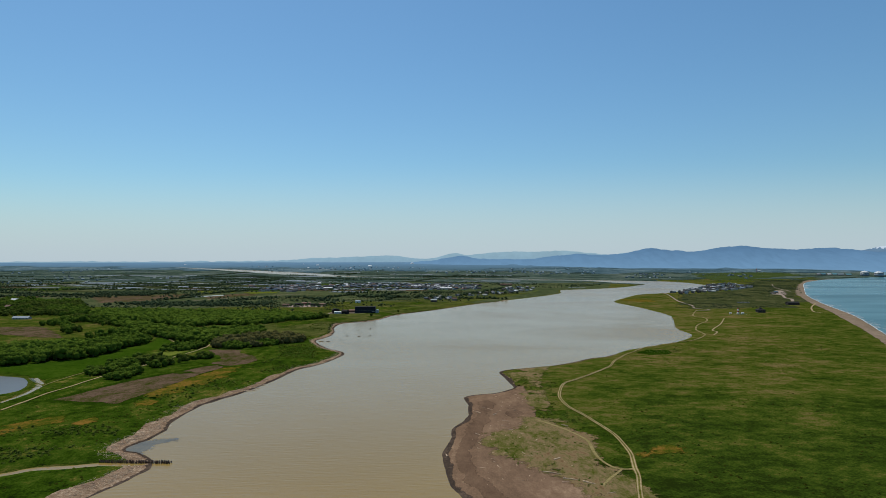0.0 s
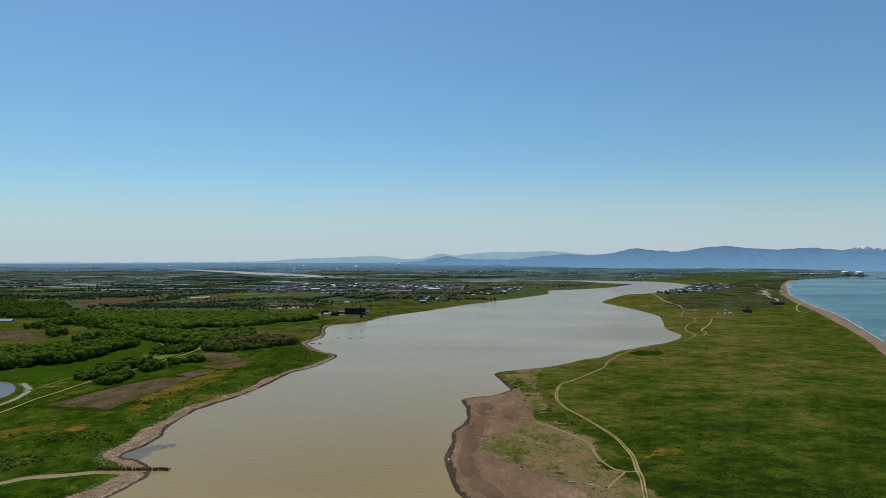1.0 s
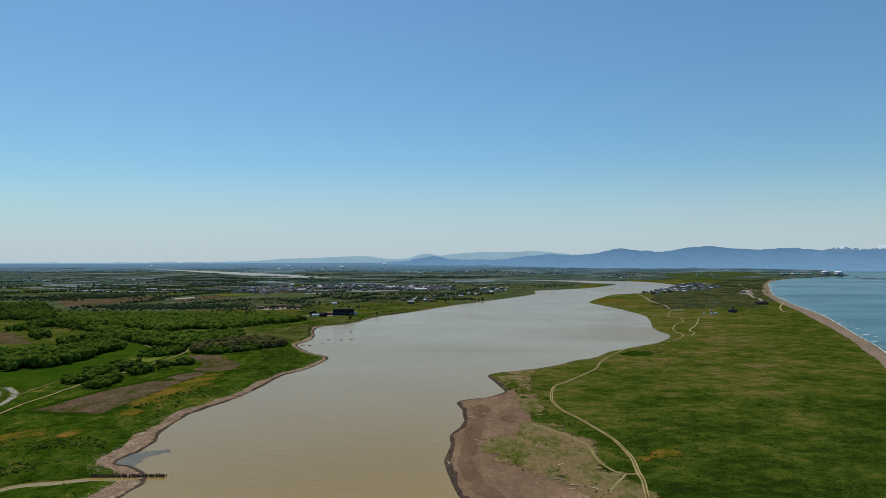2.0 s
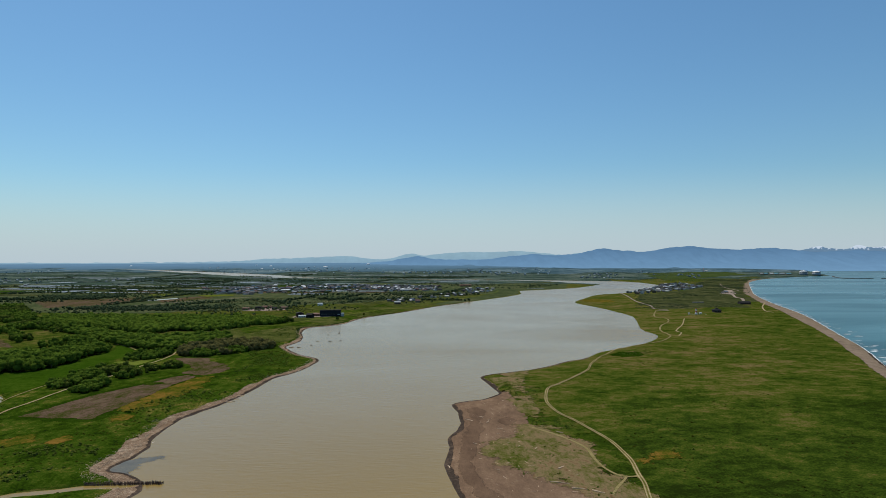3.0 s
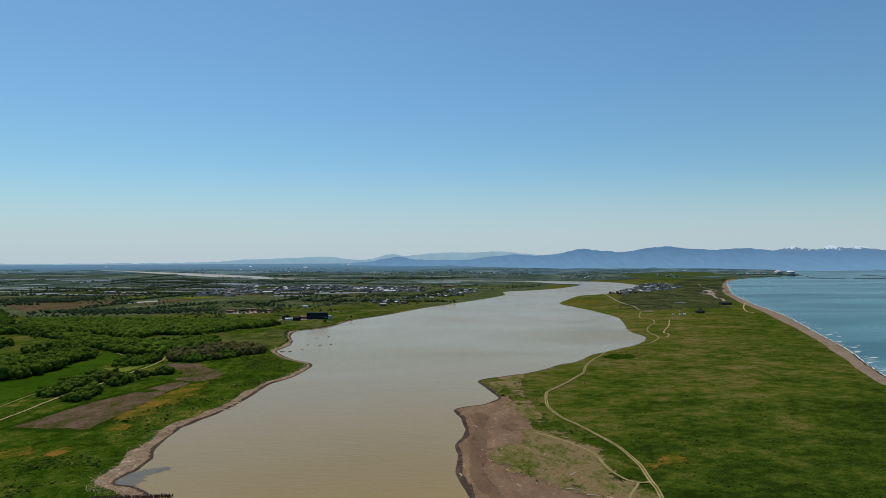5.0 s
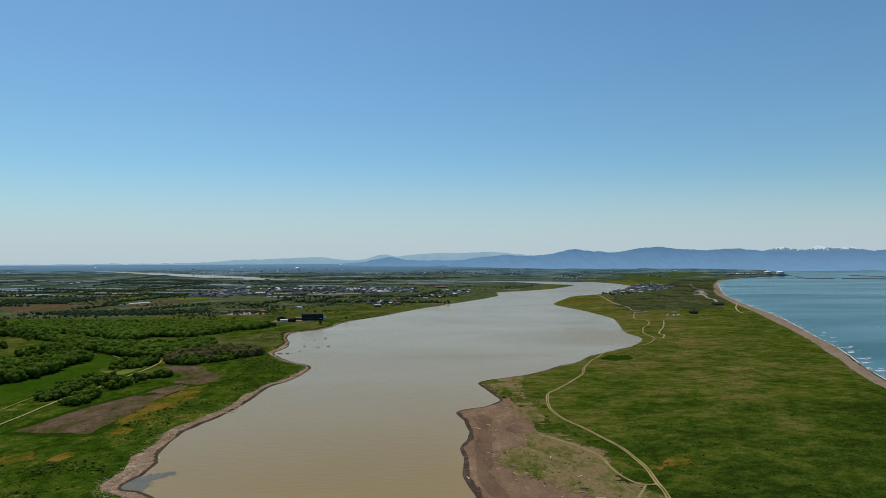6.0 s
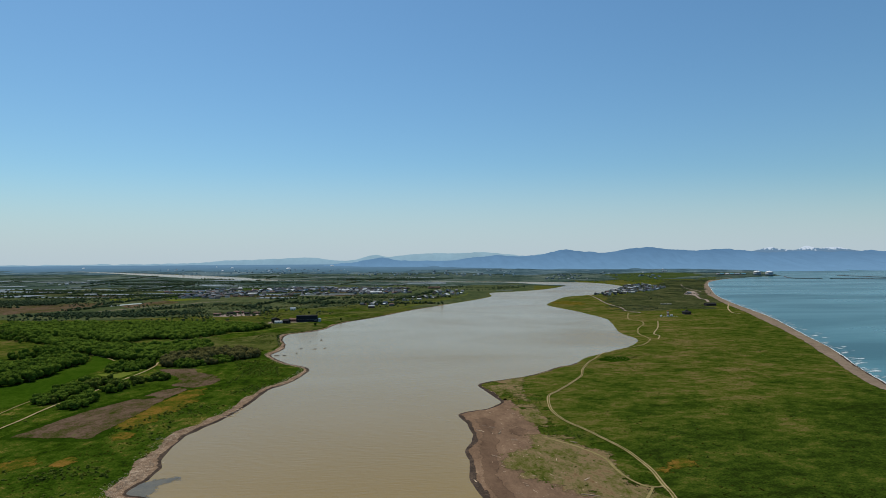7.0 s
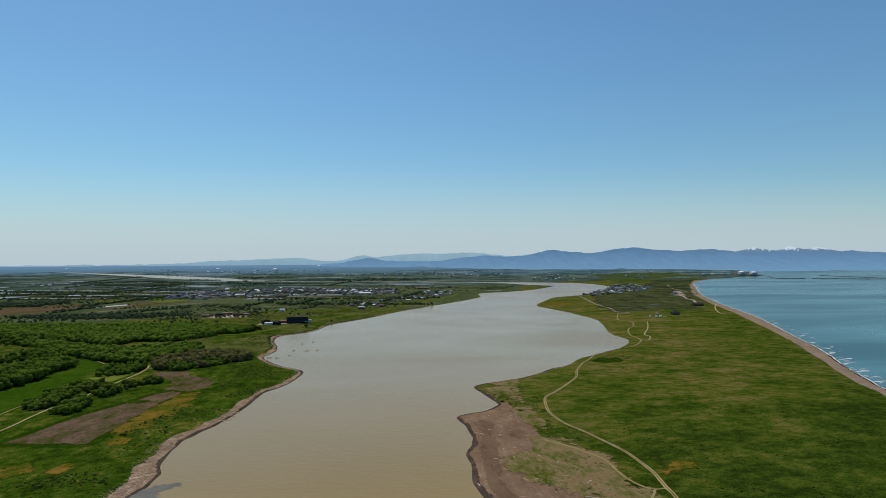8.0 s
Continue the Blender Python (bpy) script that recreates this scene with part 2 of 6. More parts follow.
DIRT = ground_mat("track_dirt", [(0.25, (0.22, 0.17, 0.08)), (0.75, (0.38, 0.3, 0.165))], (0.05, 0.15, 0.5, 2.0))
VERGE = ground_mat("track_verge", [(0.2, (0.05, 0.06, 0.006)), (0.8, (0.17, 0.14, 0.04))], (0.05, 0.15, 0.4, 1.0))
PLOUGH = ground_mat("ploughed_soil", [(0.1, (0.025, 0.038, 0.005)), (0.34, (0.06, 0.055, 0.016)), (0.5, (0.086, 0.061, 0.035)), (0.66, (0.11, 0.07, 0.048)), (0.82, (0.132, 0.093, 0.062)), (0.97, (0.09, 0.088, 0.02))], (0.02, 0.07, 0.25, 1.0), (1.3, 1.2, 1.0, 0.9), stretch=(1, 0.6, 1), bump=0.7)
DRYGRASS = ground_mat("dry_grass", [(0.15, (0.025, 0.045, 0.003)), (0.4, (0.06, 0.068, 0.006)), (0.6, (0.125, 0.085, 0.012)), (0.9, (0.21, 0.11, 0.024))], (0.03, 0.1, 0.3, 0.9), (1.1, 1.1, 0.9, 0.8))
CROP = ground_mat("young_crop", [(0.15, (0.018, 0.04, 0.002)), (0.5, (0.029, 0.06, 0.003)), (0.85, (0.046, 0.076, 0.006))], (0.012, 0.05, 0.2, 0.8), bump=0.3)
PALE = ground_mat("pale_stubble", [(0.25, (0.128, 0.112, 0.06)), (0.75, (0.21, 0.188, 0.112))], (0.02, 0.1, 0.8))
RAPE = ground_mat("yellow_crop", [(0.25, (0.105, 0.119, 0.014)), (0.75, (0.182, 0.182, 0.028))], (0.02, 0.1, 0.8))
POLY = ground_mat("film_cover", [(0.25, (0.35, 0.38, 0.37)), (0.75, (0.55, 0.57, 0.56))], (0.02, 0.1, 0.8), rough=0.5)
GRAVEL = ground_mat("gravel", [(0.25, (0.28, 0.22, 0.18)), (0.75, (0.4, 0.33, 0.27))], (0.03, 0.2, 1.2))
RIVER = water_mat("silty_water", (0.285, 0.189, 0.047), (0.236, 0.159, 0.043), (0.07, 0.26), 0.45, 0.35, (0.3, 1.4, 1), (0.7, 1.0, 1), 0.004, (0.5, 0.4))
SEAW = water_mat("sea_water", (0.066, 0.184, 0.198), (0.025, 0.09, 0.104), (0.26, 0.3), 0.45, 0.22, (0.5, 1.1, 1), (0.34, 1.0, 1), 0.005, (0.6, 0.2))
PONDW = water_mat("pond_water", (0.14, 0.13, 0.115), (0.1, 0.095, 0.085), (0.2, 0.4), 0.1, 0.5, (1, 1, 1))
SHOAL = ground_mat("dark_shallows", [(0.2, (0.075, 0.064, 0.042)), (0.8, (0.15, 0.122, 0.07))], (0.05, 0.2, 0.6, 1.5), rough=0.3, bump=0.1, edge=0.14)
SHOAL.node_tree.nodes["Principled BSDF"].inputs["Specular IOR Level"].default_value = 0.15
FOAM = ground_mat("foam", [(0.2, (0.6, 0.63, 0.64)), (0.7, (0.84, 0.85, 0.86))], (0.1, 0.4, 1.5), rough=0.7, bump=0.4, edge=0.5)
# far ground: blue distance haze painted into the base colours
FARLAND = ground_mat("hazed_far_plain", [(0.26, (0.024, 0.04, 0.032)), (0.44, (0.046, 0.071, 0.056)), (0.58, (0.066, 0.092, 0.07)), (0.8, (0.12, 0.14, 0.115))], (0.003, 0.012, 0.05, 0.15), (1.1, 1.5, 1.4, 1.0), bump=0, stretch=(0.4, 0.9, 1))
FARTHEST = ground_mat("hazed_farthest_plain", [(0.26, (0.042, 0.076, 0.092)), (0.44, (0.068, 0.11, 0.13)), (0.58, (0.086, 0.133, 0.152)), (0.8, (0.15, 0.195, 0.21))], (0.003, 0.012, 0.05, 0.15), (1.2, 1.6, 1.4, 1.0), bump=0, stretch=(0.4, 0.9, 1))
# foothill land emits its own colour, a painted haze glow
FOOTLAND = glow_mat("foothill_haze_glow", (0.085, 0.138, 0.172), (0.14, 0.228, 0.325), 46, 82, painted_relief=0.0)


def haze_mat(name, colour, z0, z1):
    """Painted haze: a pale emissive veil for the sky over the horizon, thinning out upwards."""
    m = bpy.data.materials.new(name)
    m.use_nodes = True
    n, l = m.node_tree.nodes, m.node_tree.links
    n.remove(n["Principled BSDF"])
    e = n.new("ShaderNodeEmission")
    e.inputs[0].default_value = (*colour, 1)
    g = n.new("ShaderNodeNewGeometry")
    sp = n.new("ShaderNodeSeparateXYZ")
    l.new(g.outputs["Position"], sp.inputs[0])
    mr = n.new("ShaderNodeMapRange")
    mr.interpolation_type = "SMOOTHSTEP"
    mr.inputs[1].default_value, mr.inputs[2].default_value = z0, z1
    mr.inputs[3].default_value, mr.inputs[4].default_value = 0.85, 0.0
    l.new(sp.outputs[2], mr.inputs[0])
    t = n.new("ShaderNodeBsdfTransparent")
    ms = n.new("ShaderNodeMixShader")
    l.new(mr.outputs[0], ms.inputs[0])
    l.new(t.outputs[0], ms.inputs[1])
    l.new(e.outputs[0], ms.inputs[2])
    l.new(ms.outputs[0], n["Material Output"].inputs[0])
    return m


HAZE = haze_mat("haze_glow", (0.51, 0.56, 0.605), 60, 900)
# the ranges emit their own colour, distance haze painted in as glow
RIDGE_FRONT = glow_mat("hazed_wooded_range", (0.175, 0.288, 0.425), (0.115, 0.2, 0.318), 40, 185)
RIDGE_BACK = glow_mat("hazed_pale_range", (0.26, 0.37, 0.45), (0.3, 0.41, 0.47), 86, 170)
RIDGE_SNOW = glow_mat("hazed_snowy_range", (0.15, 0.23, 0.33), (0.165, 0.245, 0.345), 160, 205, snow=True)
LEAF = leaf_mat("spring_leaves", (0.045, 0.085, 0.01), (0.155, 0.222, 0.027))
PASTURE = ground_mat("pasture", [(0.15, (0.03, 0.045, 0.012)), (0.5, (0.046, 0.066, 0.018)), (0.85, (0.075, 0.09, 0.03))], (0.006, 0.02, 0.07, 0.3))
LEAF_DARK = leaf_mat("dark_leaves", (0.036, 0.058, 0.01), (0.118, 0.152, 0.026))
LEAF_BROWN = leaf_mat("budding_twigs", (0.078, 0.076, 0.024), (0.175, 0.16, 0.056))
# extra blue in the leaf colours stands in for haze over the plain
PLAINLEAF = leaf_mat("plain_leaves", (0.05, 0.076, 0.038), (0.122, 0.155, 0.074))
SHRUB = leaf_mat("shrub_leaves", (0.06, 0.09, 0.013), (0.17, 0.205, 0.036))
MARGIN = ground_mat("rank_grass", [(0.15, (0.008, 0.02, 0.001)), (0.5, (0.017, 0.036, 0.002)), (0.85, (0.03, 0.055, 0.004))], (0.03, 0.1, 0.3, 0.9))
SIDETRACK = ground_mat("faint_track", [(0.2, (0.17, 0.14, 0.05)), (0.8, (0.3, 0.24, 0.11))], (0.05, 0.15, 0.4, 1.0))
TUSSOCK = leaf_mat("tussock_grass", (0.03, 0.042, 0.004), (0.09, 0.095, 0.014))
BARK = plain_mat("bark", (0.09, 0.065, 0.045), 0.9)
WOODGREY = plain_mat("bleached_wood", (0.58, 0.43, 0.29), 0.95, vary=0.3)
WOODDARK = plain_mat("tarred_wood", (0.045, 0.035, 0.03), 0.8, vary=0.3)


# ---- plan: shores and outlines, in metres ----
TURN = radians(4.6)
SN, CS = math.sin(TURN), math.cos(TURN)


def lift(x, y):
    """The plain is level near by and rises gently far inland."""
    u = x * SN + y * CS
    return 86.0 * np.maximum(0.0, (u - 2400.0) / 2200.0) ** 2


def vnoise(x, y, size, seed=0):
    """Smooth value noise, -1 to 1."""
    x, y = np.asarray(x, float) / size, np.asarray(y, float) / size
    ix, iy = np.floor(x), np.floor(y)
    fx, fy = x - ix, y - iy
    fx, fy = fx * fx * (3 - 2 * fx), fy * fy * (3 - 2 * fy)

    def h(a, b):
        v = np.sin(a * 127.1 + b * 311.7 + seed * 74.7) * 43758.5453
        return v - np.floor(v)
    v = (h(ix, iy) * (1 - fx) + h(ix + 1, iy) * fx) * (1 - fy) + (h(ix, iy + 1) * (1 - fx) + h(ix + 1, iy + 1) * fx) * fy
    return 2 * v - 1


def fbm(x, y, size, seed=0, octaves=3):
    return sum(vnoise(x, y, size / 2 ** k, seed + k) / 2 ** k for k in range(octaves)) / 1.6


def curve(pts, n=4, closed=False):
    """Catmull-Rom through control points."""
    p = np.array(pts, float)
    k = len(p)
    idx = range(k) if closed else range(k - 1)
    out = []
    for i in idx:
        a, b, c, d = (p[(i + j) % k] if closed else p[min(max(i + j, 0), k - 1)] for j in (-1, 0, 1, 2))
        for t in np.arange(n) / n:
            out.append(0.5 * (2 * b + (c - a) * t + (2 * a - 5 * b + 4 * c - d) * t * t + (3 * b - a - 3 * c + d) * t ** 3))
    if not closed:
        out.append(p[-1])
    return np.array(out)


def dist_line(x, y, line, closed=False):
    best = np.full(x.shape, 1e12)
    q = np.vstack([line, line[:1]]) if closed else line
    for (ax, ay), (bx, by) in zip(q[:-1], q[1:]):
        dx, dy = bx - ax, by - ay
        t = np.clip(((x - ax) * dx + (y - ay) * dy) / (dx * dx + dy * dy + 1e-9), 0, 1)
        best = np.minimum(best, (x - ax - t * dx) ** 2 + (y - ay - t * dy) ** 2)
    return np.sqrt(best)


def inside(x, y, poly):
    r = np.zeros(x.shape, bool)
    q = np.vstack([poly, poly[:1]])
    for (ax, ay), (bx, by) in zip(q[:-1], q[1:]):
        if ay == by:
            continue
        r ^= ((ay > y) != (by > y)) & (x < (bx - ax) * (y - ay) / (by - ay) + ax)
    return r


def signed(x, y, poly):
    """Metres inside a closed outline (negative outside)."""
    d = dist_line(x, y, poly, True)
    return np.where(inside(x, y, poly), d, -d)


BANK_WEST = curve([
    (-500, -2600), (-420, -600), (-300, -100), (-190, 150), (-152, 258), (-147, 271), (-145, 282), (-143, 296), (-155, 313), (-170, 323), (-169, 335), (-166, 343), (-165, 360),
    (-170, 378), (-170, 416), (-166, 432), (-155, 458), (-145, 495), (-135, 556), (-122, 583), (-114, 612), (-108, 657), (-123, 682), (-136, 700),
    (-161, 759), (-154, 793), (-152, 842), (-165, 914), (-162, 971), (-134, 998), (-110, 1036), (-96, 1099), (-69, 1157), (-16, 1236), (59, 1376),
    (133, 1490), (221, 1623), (304, 1753), (365, 1875), (402, 2054), (520, 2132), (666, 2262), (848, 2535)])
REACH_LOW = curve([(848, 2535), (780, 2620), (640, 2860), (189, 3055), (-275, 3195), (-572, 3320), (-879, 3521), (-1277, 3864), (-1677, 4177), (-2240, 4540)])
REACH_TOP = curve([(-2240, 4546), (-2100, 4500), (-1497, 4150), (-1096, 3915), (-717, 3630), (-565, 3440), (-285, 3269), (205, 3123), (668, 2946), (996, 2799), (1072, 2650)])
BANK_EAST = curve([
    (1072, 2650), (1065, 2500), (1042, 2400), (957, 2251), (748, 1930), (651, 1833), (572, 1774), (483, 1615), (413, 1462), (419, 1302), (414, 1124), (396, 1047),
    (370, 971), (347, 906), (339, 862), (335, 822), (319, 786), (290, 748), (240, 705), (206, 678), (174, 635), (151, 620), (118, 587), (82, 566), (60, 557), (51, 543),
    (55, 512), (57, 482), (53, 472), (41, 458), (28, 454), (17, 445), (18, 421), (18, 397), (14, 381), (8, 365), (6, 345), (3, 332), (1, 319), (1, 306), (3, 286),
    (4, 275), (7, 265), (10, 257), (30, 190), (80, 90), (150, 0), (230, -80)])
COAST = curve([
    (230, -80), (275, 60), (320, 220), (360, 370), (398, 466), (412, 493), (450, 562), (526, 686), (579, 788), (636, 894), (730, 1073), (790, 1207), (835, 1311),
    (900, 1452), (996, 1650), (1100, 1842), (1312, 2204), (1508, 2534), (1649, 2726), (1846, 2910), (2161, 3072), (2310, 3110)])
WATER = np.vstack([BANK_WEST, REACH_LOW[1:], REACH_TOP, BANK_EAST[1:], COAST[1:], [(2345, 3180), (2500, 3560), (2740, 3880), (3400, 4540), (9000, 4540), (9000, -2600)]])


POND = curve([(-480, 560), (-420, 540), (-385, 530), (-362, 521), (-343, 501), (-331, 479), (-334, 459), (-370, 430), (-440, 440), (-490, 500)], 4, True)
CANAL = curve([(-330, 330), (-312, 395), (-314, 430), (-315, 455), (-322, 483), (-334, 504), (-351, 523)])
CREEK = curve([(-420, 240), (-300, 262), (-240, 275), (-208, 285), (-198, 293), (-182, 296), (-168, 300), (-150, 300)])


def shore(x, y):
    """Signed distance to the water's edge, positive on land, a little ragged."""
    d = -signed(x, y, WATER)
    return d + side(x, y, d)


def side(x, y, d0):
    """What the pond, canal and creek take off the distance, and the raggedness of all shores."""
    d = d0.copy()
    near = (x < -100) & (x > -560) & (y > 200) & (y < 640)
    if np.any(near):
        a, b = x[near], y[near]
        d[near] = np.minimum(np.minimum(d[near], -signed(a, b, POND)), np.minimum((dist_line(a, b, CANAL) - 2.2) * 4, (dist_line(a, b, CREEK) - 2.8) * 3))
    return d - d0 + 0.8 * fbm(x, y, 9, 3) + 1.2 * fbm(x, y, 30, 5)


def land(x, y, d=None):
    """Height of the ground."""
    x, y = np.atleast_1d(np.asarray(x, float)), np.atleast_1d(np.asarray(y, float))
    d = shore(x, y) if d is None else d
    z = np.where(d > 0, 1.7 * (1 - np.exp(-np.maximum(d, 0) / 11)), np.maximum(d * 0.16, -2.5))
    z = z + np.clip(d / 40, 0, 1) * (0.5 * fbm(x, y, 45, 9) + 0.5)
    return z + lift(x, y)


# ---- one ground sheet ----
def growing(start, end, step, rate):
    out = [start]
    while out[-1] < end:
        out.append(out[-1] + max(step, step + (out[-1] - start) * rate))
    return out


us = [-2600, -1800, -1200, -700, -400, -200, -80, 0, 60, 110, 150, 180, 205] + growing(224, 4640, 2.2, 0.0068)
right = growing(600, 7500, 4, 0.022)
left = [-(a - 600) - 420 for a in right[1:]][::-1]
vs = left + list(np.arange(-420, -360, 4.0)) + list(np.arange(-360, 130, 2.5)) + list(np.arange(130, 600, 4.0)) + right
GU, GV = np.meshgrid(np.array(us), np.array(vs), indexing="ij")
GX, GY = GV * CS + GU * SN, -GV * SN + GU * CS
GM = -signed(GX, GY, WATER)
GD = GM + side(GX, GY, GM)
GZ = land(GX, GY, GD)


def sheet(name, X, Y, Z, keep, material, fade=None):
    """A mesh from the cells of the plan grid where keep holds; fade is its edge, 0 inside to 1 outside."""
    ny, nx = X.shape
    cell = keep[:-1, :-1] | keep[1:, :-1] | keep[:-1, 1:] | keep[1:, 1:]
    iy, ix = np.nonzero(cell)
    quads = np.stack([iy * nx + ix, iy * nx + ix + 1, (iy + 1) * nx + ix + 1, (iy + 1) * nx + ix], 1)
    used, inv = np.unique(quads.ravel(), return_inverse=True)
    v = np.stack([X.ravel()[used], Y.ravel()[used], Z.ravel()[used]], 1)
    me = raw_mesh(name, v, inv.reshape(-1, 4), material)
    if fade is not None:
        set_fade(me, fade.ravel()[used])
    return new(name, me)


def set_fade(me, values):
    me.attributes.new("fade", "FLOAT", "POINT").data.foreach_set("value", np.asarray(values, np.float32))


def raw_mesh(name, verts, faces, material, smooth=True):
    me = bpy.data.meshes.new(name)
    faces = np.asarray(faces)
    k = faces.shape[1]
    me.vertices.add(len(verts))
    me.vertices.foreach_set("co", np.asarray(verts, np.float32).ravel())
    me.loops.add(faces.size)
    me.loops.foreach_set("vertex_index", faces.ravel().astype(np.int32))
    me.polygons.add(len(faces))
    me.polygons.foreach_set("loop_start", np.arange(0, faces.size, k, dtype=np.int32))
    me.polygons.foreach_set("use_smooth", np.full(len(faces), smooth))
    me.update(calc_edges=True)
    me.materials.append(material)
    return me


ground = tagged(sheet("ground", GX, GY, GZ, np.ones(GX.shape, bool), MEADOW), "flat green river meadow with dry olive patches", "ground", kind="structure")
dryness = 0.13 * np.clip((GY - 440) / 110, -1.6, 0.85) + 0.13 * fbm(GX * 0.6, GY, 46, 365, 4) - 0.12 * np.clip((GX - 0.42 * GY - 70) / 60, 0, 1)
ground.data.attributes.new("dryness", "FLOAT", "POINT").data.foreach_set("value", np.where(GX > 0, dryness, 0).ravel().astype(np.float32))


def cover(name, s, material, label, category="ground", top=0.1, soft=5.0):
    """A layer lying on the ground wherever s (metres inside its outline) is positive, thinning out over soft metres."""
    return tagged(sheet(name, GX, GY, GZ + top, s > -soft / 2, material, np.clip(0.5 - s / soft, 0, 1)), label, category, kind="structure")


def local_signed(poly, margin=60):
    """Signed distance on the grid, worked out only near the outline."""
    out = np.full(GX.shape, -999.0)
    lo, hi = poly.min(0) - margin, poly.max(0) + margin
    m = (GX > lo[0]) & (GX < hi[0]) & (GY > lo[1]) & (GY < hi[1])
    if m.any():
        out[m] = signed(GX[m], GY[m], poly)
    return out


# water
wu = np.array([-2600, -1500, -800, -300, 0, 150] + list(np.arange(220, 4660, 40.0)))
wv = np.array(list(np.arange(-6000, -600, 200.0)) + list(np.arange(-600, 1600, 40.0)) + list(np.arange(1600, 7600, 150.0)))
WU, WV = np.meshgrid(wu, wv, indexing="ij")
WX, WY = WV * CS + WU * SN, -WV * SN + WU * CS
WZ = lift(WX, WY)
DIVIDE = np.array([(260, -2600), (230, -80), (240, 200), (300, 450), (480, 820), (620, 1150), (860, 1700), (1180, 2300), (1500, 2800), (1950, 3150), (2020, 3500), (2040, 4900)], float)
east = WX > np.interp(WY, DIVIDE[:, 1], DIVIDE[:, 0])
tagged(sheet("river", WX, WY, WZ, ~east, RIVER), "wide brown silty river with faint ripples", "river", kind="structure")
tagged(sheet("sea", WX, WY, WZ - 0.02, east, SEAW), "blue-green sea with small waves", "sea", kind="structure")

tagged(sheet("pond", GX, GY, 0 * GX + 0.03, local_signed(POND) > -2, PONDW), "still grey pond behind a grassy bank", "pond", kind="structure")

bay = np.vstack([curve([(-172, 322), (-168, 336), (-160, 342), (-151, 344), (-148, 340), (-155, 334), (-158, 322), (-156, 308), (-162, 308)])])
tagged(sheet("shallows", GX, GY, 0 * GX + 0.02, local_signed(bay) > -8, SHOAL, np.clip(0.5 - (local_signed(bay) + 2 * fbm(GX, GY, 8, 58)) / 13, 0, 1)), "dark murky shallows at the creek mouth", "river", kind="structure")

# beaches
EDGE = [(66, 240), (60, 266), (52, 281), (40, 292), (34, 304), (30, 324), (27, 336), (33, 346), (46, 355), (55, 378), (58, 405), (60, 428), (61, 459), (60, 479)]
spit_sand = np.vstack([curve(EDGE), [(40, 470), (10, 450), (-12, 330), (-12, 240)]])
spit = local_signed(spit_sand) + 2.5 + 2.0 * fbm(GX, GY, 14, 21)
west = np.where((GX < 0.05 * GY - 40) & (GY < 1150), np.minimum(11 + 6 * fbm(GX, GY, 40, 31) - 0.006 * GY - GM, GD + 9), -99)
east_bank = (GX > 0.14 * GY - 40) & (GY > 640)
thin = np.where((GY < 2600) & ~east_bank & (spit < -3), np.minimum(3.0 + 3 * fbm(GX, GY, 25, 33) - GM, GD + 8), -99)
cover("river_beach", np.maximum(west, thin - 0.5), SHINGLE, "narrow brown shore strewn with driftwood and rubble", "beach", 0.1, 4)
cover("sand_spit", np.minimum(spit, GD + 9), SAND, "broad bare spit of brown river sand", "beach", 0.14, 9)
damp = np.minimum(np.minimum(GD - 6.0 + 1.5 * fbm(GX, GY, 12, 54), 14 + 5 * fbm(GX, GY, 22, 52) - GD), spit - 6)
stain = 6 - np.hypot((GX - 46) / 1.0, (GY - 388) / 1.4) + 2.5 * fbm(GX, GY, 8, 53)
cover("damp_sand", np.maximum(np.where(GY < 430, damp, -99), stain), DAMP, "darker damp sand on the spit", "beach", 0.18, 7)
sea_sand = np.vstack([COAST[4:], [(2310, 3125), (1900, 2960)], curve([(1668, 2790), (1434, 2441), (1075, 1850), (951, 1608), (840, 1385), (758, 1200), (680, 1038), (603, 877), (537, 748), (472, 633), (413, 529), (383, 469), (370, 438), (250, 200), (215, 0)])])
cover("sea_beach", np.maximum(np.minimum(local_signed(sea_sand) + 2 * fbm(GX, GY, 30, 41), GD + 9), np.where((GX > 300 + 0.4 * GY) & (GY < 3050), np.minimum(9 - GD, GD + 9), -99)), BEACHSAND, "long brown sand beach beside the sea", "beach", 0.17, 5)
wet = np.minimum(np.where(GX > -60, 1.6, 0.7) + 1.6 * fbm(GX, GY, 14, 51) - GD, GD + 6)
cover("wet_shore", np.where((GY < 1500) & (GD > GM - 3), wet - 3 * east_bank, -99), WETSAND, "dark wet sand along the waterline", "beach", 0.22, 2.4)
dune_poly = np.vstack([curve(EDGE[:10]), curve([(64, 368), (70, 355), (75, 341), (77, 320), (76, 303), (79, 290), (82, 283), (86, 262), (84, 235)])])
cover("dune_grass", local_signed(dune_poly) + 8 * fbm(GX, GY, 26, 61) + 5 * fbm(GX, GY, 12, 62) + 4, DUNE, "mottled dune grass and sand behind the spit", "dune", 0.26, 26)
tip_poly = np.array([(50, 540), (58, 562), (80, 572), (96, 574), (90, 545), (80, 520), (76, 490), (73, 455), (70, 420), (66, 390), (60, 380), (61, 430), (61, 480), (52, 500)], float)
cover("dune_fringe", np.minimum(np.minimum(local_signed(tip_poly) + 3, 1.5 + 8 * fbm(GX, GY, 16, 77) + 4 * fbm(GX, GY, 5, 78)), GD - 4), DUNE, "sandy grass fringe along the spit's bank", "dune", 0.2, 9)
lush_poly = np.vstack([curve([(66, 480), (66, 420), (64, 385), (72, 366), (79, 345), (82, 320), (82, 300), (86, 292)]), curve([(92, 296), (95, 320), (94, 345), (91, 375), (86, 400), (82, 430), (84, 455), (90, 475), (86, 500)])])
